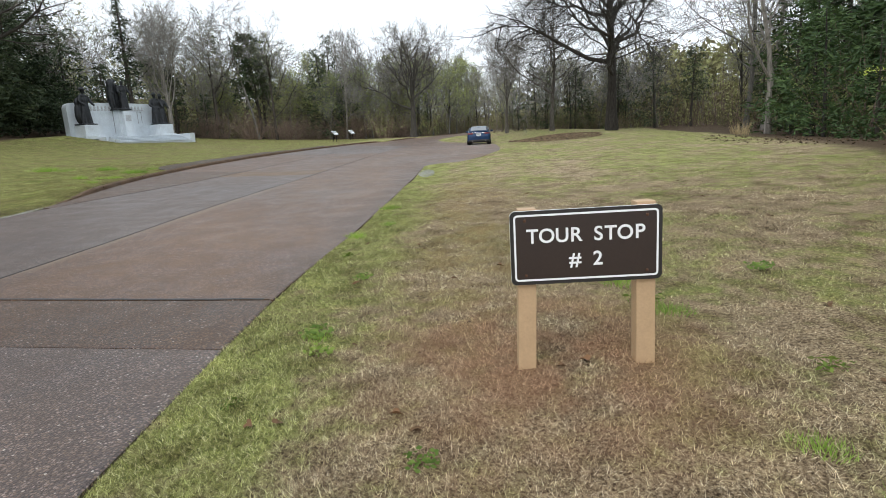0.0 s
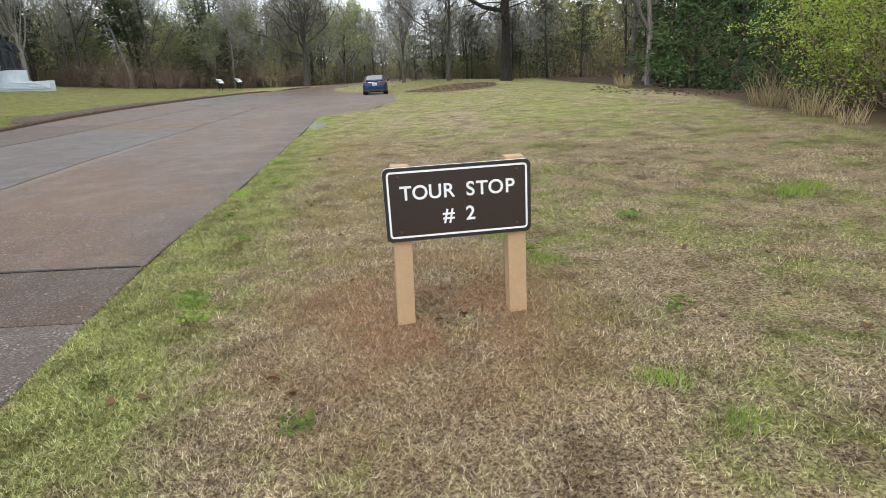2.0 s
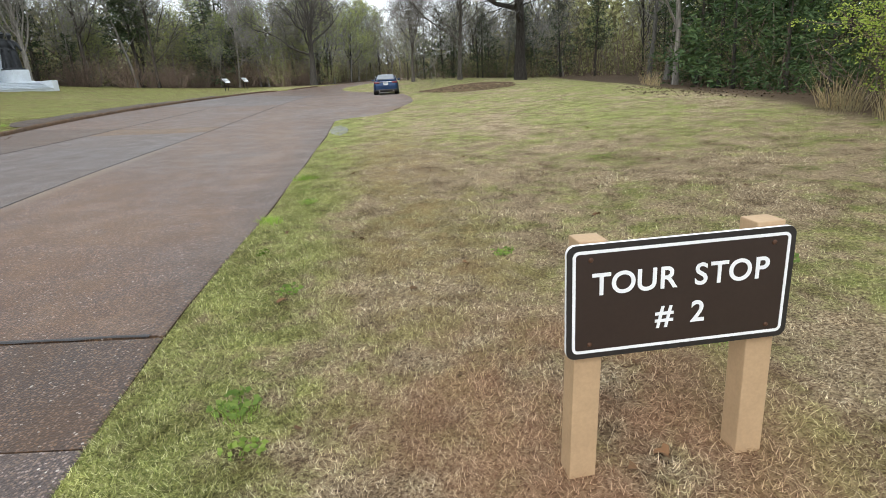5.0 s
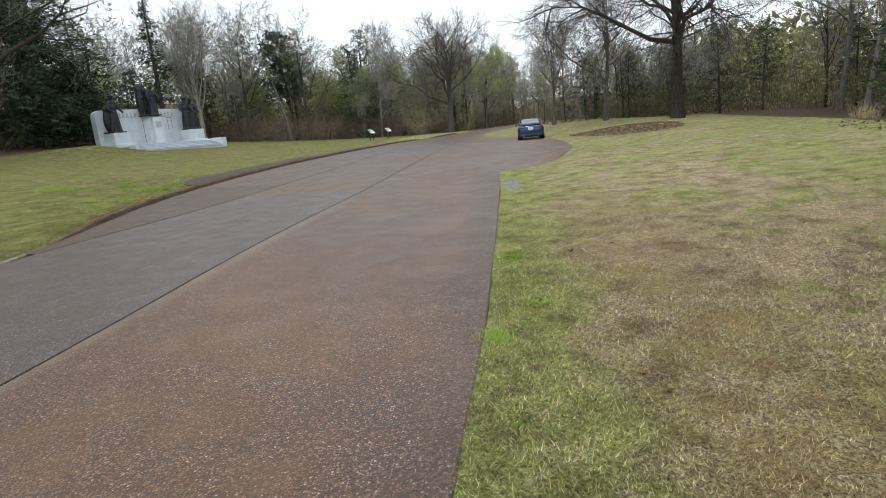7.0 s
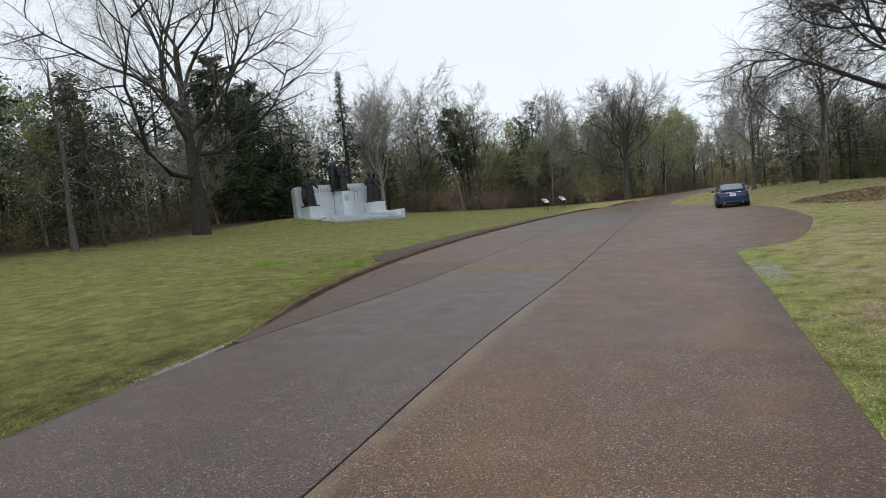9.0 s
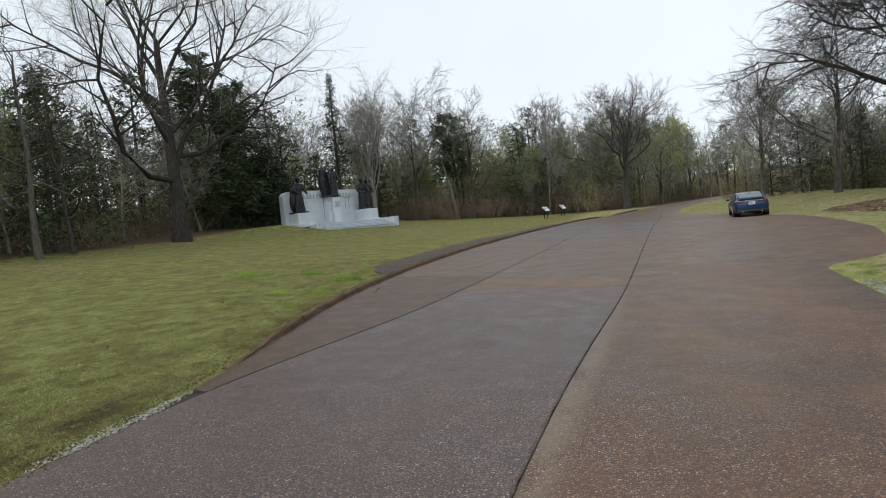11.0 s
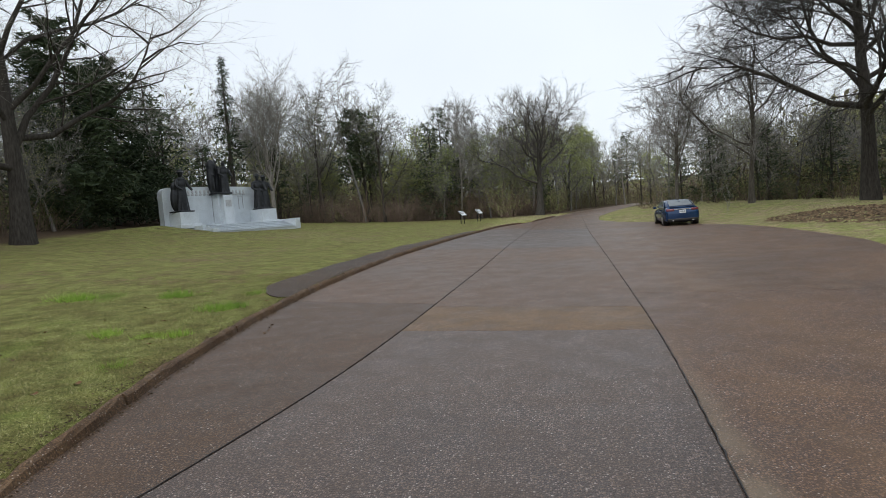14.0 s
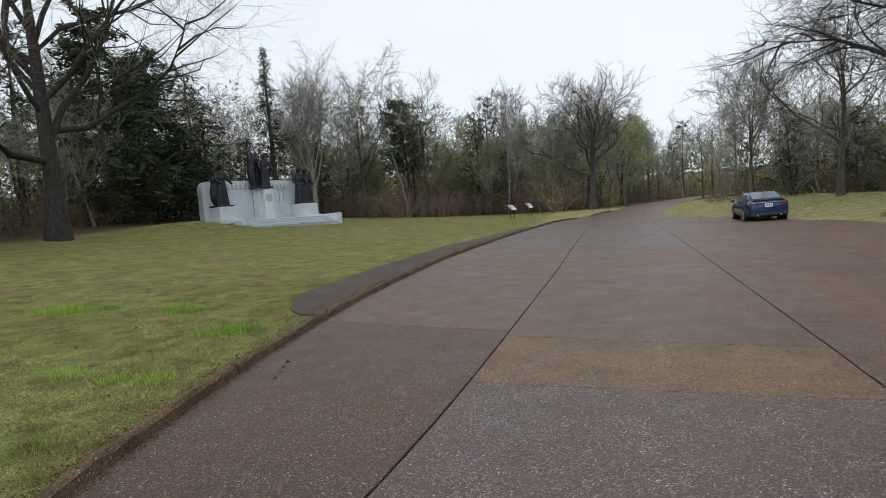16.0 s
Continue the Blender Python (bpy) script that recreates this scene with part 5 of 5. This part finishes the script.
# bushes, small cedars and dry reeds along the right-hand brush line
fresh = "bushes along the brush line"
leafy_bush = Planter(lambda: shrub("large bush in bright yellow-green new leaf", 81, 4.4, 3.0, YOUNG, "shrub", fresh, 34, 42, 0.043))
leafy_bush.at(12.4, 11.0, 0.82, 20)
leafy_bush.at(11.4, 8.6, 0.9, 130)
leafy_bush.at(13.6, 9.8, 1.25, 250)
small_cedar = Planter(lambda: conifer("young green cedar at the brush line", 83, 4.6, 2.1, "cedar", fresh, 0.0, 150, CEDAR, 0.085, 0.55))
for x, y, s in ((14.2, 21.0, 1.1), (15.4, 23.6, 1.35), (13.6, 17.6, 0.85), (12.9, 15.2, 0.7), (14.6, 16.4, 1.0), (16.5, 20.5, 1.5), (13.9, 13.6, 0.9), (16.9, 27.5, 1.5), (18.0, 24.5, 1.9), (15.6, 18.2, 1.4)):
    small_cedar.at(x, y, s, x * 77 % 360)


def make_reeds():
    rng = random.Random(17)
    reed = Planter(lambda: reed_tuft(rng))
    for x, y, s in ((10.0, 11.6, 0.9), (10.4, 12.2, 1.0), (9.4, 9.7, 0.9), (9.7, 10.2, 0.75), (14.2, 27.2, 0.9), (13.8, 26.0, 0.8), (9.0, 8.4, 0.6)):
        reed.at(x, y, s, rng.uniform(0, 360))


def reed_tuft(rng):
    st = Sticks()
    for _ in range(70):
        w, r = rng.uniform(0, 6.28), 0.4 * rng.random() ** 0.5
        p = Vector((math.cos(w) * r, math.sin(w) * r, 0))
        st.limb(run(rng, p, Vector((math.cos(w) * 0.25 + rng.gauss(0, 0.15), math.sin(w) * 0.25 + rng.gauss(0, 0.15), 1)), rng.uniform(0.35, 1.05), 3, 0.1, -0.03), [0.007, 0.006, 0.005, 0], 3)
    return tagged(new("reed_tuft", mesh_of("reed_tuft", st.v, st.f, REED)), "tuft of tall dry tan grass", "grass", "dry grass tufts")


make_reeds()


# ---- turf, gravel and fallen leaves ----
def make_grass():
    rng = np.random.default_rng(3)

    def blades(x, y, tall, wide):
        keep = ~on_road(x, y) & (lawn_patch(x, y))
        x, y = x[keep], y[keep]
        n = len(x)
        z = lawn_z(x, y) - 0.004
        turn, lean = rng.uniform(0, 6.283, n), rng.uniform(0.7, 1.54, n)
        h = tall * rng.uniform(0.5, 1.4, n)
        w = wide * rng.uniform(0.6, 1.3, n) / 2
        c, s = np.cos(turn), np.sin(turn)
        base = np.stack([x, y, z], 1)
        side = np.stack([-s * w, c * w, np.zeros(n)], 1)
        tip = base + np.stack([c * h * np.sin(lean), s * h * np.sin(lean), np.maximum(h * np.cos(lean), 0.008)], 1)
        return np.stack([base - side, base + side, tip], 1).reshape(-1, 3)
    u, v = rng.random(450000), rng.random(450000)
    y = 0.2 + 5.0 * -np.log(1 - 0.985 * u)
    a = blades(right_x(y) - 0.02 + 2.8 * -np.log(1 - 0.99 * v), y, 0.039, 0.0041)
    u, v = rng.random(170000), rng.random(170000)
    y = 7.5 + 19 * u
    b = blades(left_x(y) + 0.0 - 3.0 * -np.log(1 - 0.985 * v), y, 0.045, 0.006)
    u, v = rng.random(110000), rng.random(110000)
    y = 5 + 11 * -np.log(1 - 0.96 * u)
    c = blades(right_x(y) + 0.02 + 13 * v, y, 0.042, 0.0075)
    verts = np.concatenate([a, b, c]).astype(np.float32)
    n = len(verts) // 3
    me = bpy.data.meshes.new("grass")
    me.vertices.add(len(verts))
    me.vertices.foreach_set("co", verts.ravel())
    me.loops.add(n * 3)
    me.loops.foreach_set("vertex_index", np.arange(n * 3, dtype=np.int32))
    me.polygons.add(n)
    me.polygons.foreach_set("loop_start", np.arange(0, n * 3, 3, dtype=np.int32))
    me.materials.append(BLADES)
    me.update(calc_edges=True)
    tagged(new("grass", me), "short mown grass, straw-coloured with green growth", "grass", kind="stuff")


def lawn_patch(x, y):
    return (x > -36) & (x < 6.6 + 0.235 * y)


make_grass()


def scatter_stones(name, label, cx, cy, rx, ry, count, size, seed, material):
    rng = random.Random(seed)
    v, f = [], []
    for _ in range(count):
        w, r = rng.uniform(0, 6.28), rng.random() ** 0.6
        x, y = cx + math.cos(w) * rx * r, cy + math.sin(w) * ry * r
        z = float(lawn_z(x, y)) if not on_road(x, y) else float(base_z(x, y))
        s = size * rng.uniform(0.4, 1.4)
        k = len(v)
        for dx, dy, dz in ((1, 0, 0), (-1, 0, 0), (0, 1, 0), (0, -1, 0), (0, 0, 0.8), (0, 0, -0.8)):
            v.append((x + dx * s * rng.uniform(0.7, 1.2), y + dy * s * rng.uniform(0.7, 1.2), z + 0.004 + dz * s * rng.uniform(0.5, 1.0)))
        for a, b in ((0, 2), (2, 1), (1, 3), (3, 0)):
            f += [(k + a, k + b, k + 4), (k + b, k + a, k + 5)]
    tagged(new(name, mesh_of(name, v, f, material)), label, "gravel", kind="stuff")


scatter_stones("gravel", "pale loose gravel washed onto the lawn edge", -0.5, 16.7, 0.24, 1.2, 420, 0.022, 2, STONES)
scatter_stones("gravel", "pale gravel along the road's grassy edge", -9.1, 11.4, 0.16, 1.0, 420, 0.018, 3, STONES)
scatter_stones("debris", "dark clods and woodchips on a low bank", 6.8, 34.5, 2.6, 5.0, 1700, 0.07, 4, CLODS)
scatter_stones("debris", "scattered dark clods and twigs near the brush", 11.4, 19.0, 1.6, 5.0, 260, 0.045, 5, CLODS)


def kerb_litter():
    """Crumbs of soil, bark and dead leaf along the foot and the back of the kerb."""
    rng = random.Random(71)
    v, f = [], []
    for _ in range(3200):
        y = 8.0 + 30 * rng.random() ** 1.5
        behind = rng.random() < 0.72
        x = float(left_x(y)) + (-0.10 - abs(rng.gauss(0, 0.10)) if behind else 0.05 + abs(rng.gauss(0, 0.035)))
        z = float(lawn_z(x, y)) + 0.01 if behind else float(base_z(x, y)) + 0.004
        s = rng.uniform(0.004, 0.013)
        k = len(v)
        for dx, dy, dz in ((1.6, 0, 0), (-1.6, 0, 0), (0, 1, 0), (0, -1, 0), (0, 0, 0.7), (0, 0, -0.5)):
            v.append((x + dx * s * rng.uniform(0.5, 1.2), y + dy * s * rng.uniform(0.5, 1.4), z + dz * s))
        for a, b in ((0, 2), (2, 1), (1, 3), (3, 0)):
            f += [(k + a, k + b, k + 4), (k + b, k + a, k + 5)]
    tagged(new("debris", mesh_of("debris", v, f, CLODS)), "dark crumbs of soil and leaf along the kerb", "debris", kind="stuff")


kerb_litter()


def make_fallen_leaves():
    rng = random.Random(31)
    spots = [(-0.3, 6.5), (-0.38, 6.75), (-0.72, 3.4), (-0.23, 2.17), (0.75, 2.75), (0.6, 2.7), (1.6, 7.6), (-1.06, 6.9), (0.6, 4.0), (0.1, 6.1), (1.9, 10.2), (2.6, 9.0)]
    spots += [(rng.uniform(-1.2, 5), rng.uniform(1, 13)) for _ in range(46)] + [(rng.uniform(-13.5, -10), rng.uniform(14, 22)) for _ in range(24)]
    spots += [(-9.82, 19.3), (-9.9, 19.5), (-9.8, 19.1), (-9.95, 19.7)]
    v, f = [], []
    kinds = []
    for k in range(4):
        v, f = [], []
        ring = 10
        for i in range(ring):
            w = 6.283 * i / ring
            r = 0.05 * (1 + 0.35 * math.sin(3 * w + k) + rng.uniform(-0.2, 0.2))
            v.append((math.cos(w) * r * 1.4, math.sin(w) * r, 0.012 + 0.018 * math.cos(2 * w + k)))
        v.append((0, 0, 0.002))
        f = [(i, (i + 1) % ring, ring) for i in range(ring)]
        v += [(x, y, z - 0.003) for x, y, z in v]
        f += [(b + ring + 1, a + ring + 1, c + ring + 1) for a, b, c in f]
        kinds.append(mesh_of("fallen_leaf", v, f, LEAF_BROWN))
    for i, (x, y) in enumerate(spots):
        paved = bool(on_road(x, y))
        z = float(base_z(x, y)) + 0.004 if paved else float(lawn_z(x, y)) + 0.018
        ob = tagged(new("fallen_leaf", kinds[i % 4]), "curled dead brown leaf lying on the ground", "leaf", "fallen leaves")
        s = rng.uniform(0.25, 0.62)
        ob.matrix_world = pose(x, y, z, rng.uniform(-15, 15), rng.uniform(-15, 15), rng.uniform(0, 360)) @ Matrix.Diagonal((s, s, s, 1))


make_fallen_leaves()


def make_weeds():
    rng = random.Random(8)

    def tuft():
        v, f = [], []
        for i in range(60):
            w, r = rng.uniform(0, 6.28), 0.13 * rng.random() ** 0.6
            c = Vector((math.cos(w) * r, math.sin(w) * r, rng.uniform(0.015, 0.06)))
            a = Vector((rng.gauss(0, 1), rng.gauss(0, 1), rng.gauss(0, 0.35))).normalized() * rng.uniform(0.012, 0.028)
            b = a.orthogonal().normalized() * a.length * 0.6
            k = len(v)
            v += [c - a, c + b, c + a, c - b]
            f.append((k, k + 1, k + 2, k + 3))
        return tagged(new("weed_tuft", mesh_of("weed_tuft", v, f, CLOVER)), "low tuft of bright green clover in the lawn", "weed", "green weeds in the lawn")
    weed = Planter(tuft)
    spots = [(-1.05, 3.68, 1.0), (-0.95, 3.3, 0.8), (1.5, 3.9, 1.2), (-0.2, 1.9, 0.7), (2.1, 2.6, 0.9), (-1.2, 6.2, 0.7), (-0.9, 5.2, 0.8), (-1.3, 2.6, 0.6), (-0.9, 8.2, 0.9), (2.8, 4.6, 1.0), (0.9, 5.6, 0.8)]
    for x, y, s in spots:
        weed.at(x, y, s, rng.uniform(0, 360), 1.0, -0.005)


make_weeds()


def make_grass_clumps():
    """Taller clumps of fresh green grass standing out of the mown lawn."""
    rng = random.Random(12)

    def clump():
        st = Sticks()
        for _ in range(170):
            w, r = rng.uniform(0, 6.28), 0.3 * rng.random() ** 0.7
            p = Vector((math.cos(w) * r, math.sin(w) * r * 0.7, -0.01))
            d = Vector((rng.gauss(0, 0.35) + 0.3 * math.cos(w), rng.gauss(0, 0.35) + 0.3 * math.sin(w), 1)).normalized()
            h = rng.uniform(0.06, 0.17) * (1.1 - r)
            st.sliver(p, p + d * h, 0.0045)
        return tagged(new("grass_clump", mesh_of("grass_clump", st.v, st.f, FRESH)), "clump of longer fresh green grass in the lawn", "grass", "green grass clumps")
    kind = Planter(clump)
    for x, y, s in CLUMPS:
        kind.at(x, y, s * 1.35, rng.uniform(0, 360), 1.0, 0.0)


CLUMPS = [(-15.6, 22.2, 1.2), (-15.1, 22.5, 1.1), (-16.1, 22.4, 1.2), (-14.8, 22.0, 0.9), (-13.3, 22.3, 1.1), (-12.9, 22.6, 0.9), (-11.5, 20.7, 1.0), (-11.3, 21.0, 0.8), (-10.75, 17.1, 0.7), (-12.2, 18.8, 0.8), (-11.6, 22.5, 0.8), (-11.45, 18.7, 0.6), (-11.0, 18.7, 0.7),
          (4.77, 4.81, 0.7), (5.1, 4.9, 0.6), (1.6, 3.65, 0.5), (1.5, 4.55, 0.55), (1.56, 1.85, 0.35), (1.7, 1.5, 0.4), (-1.04, 3.64, 0.35), (-1.3, 7.5, 0.5), (-1.0, 9.8, 0.5)]
make_grass_clumps()
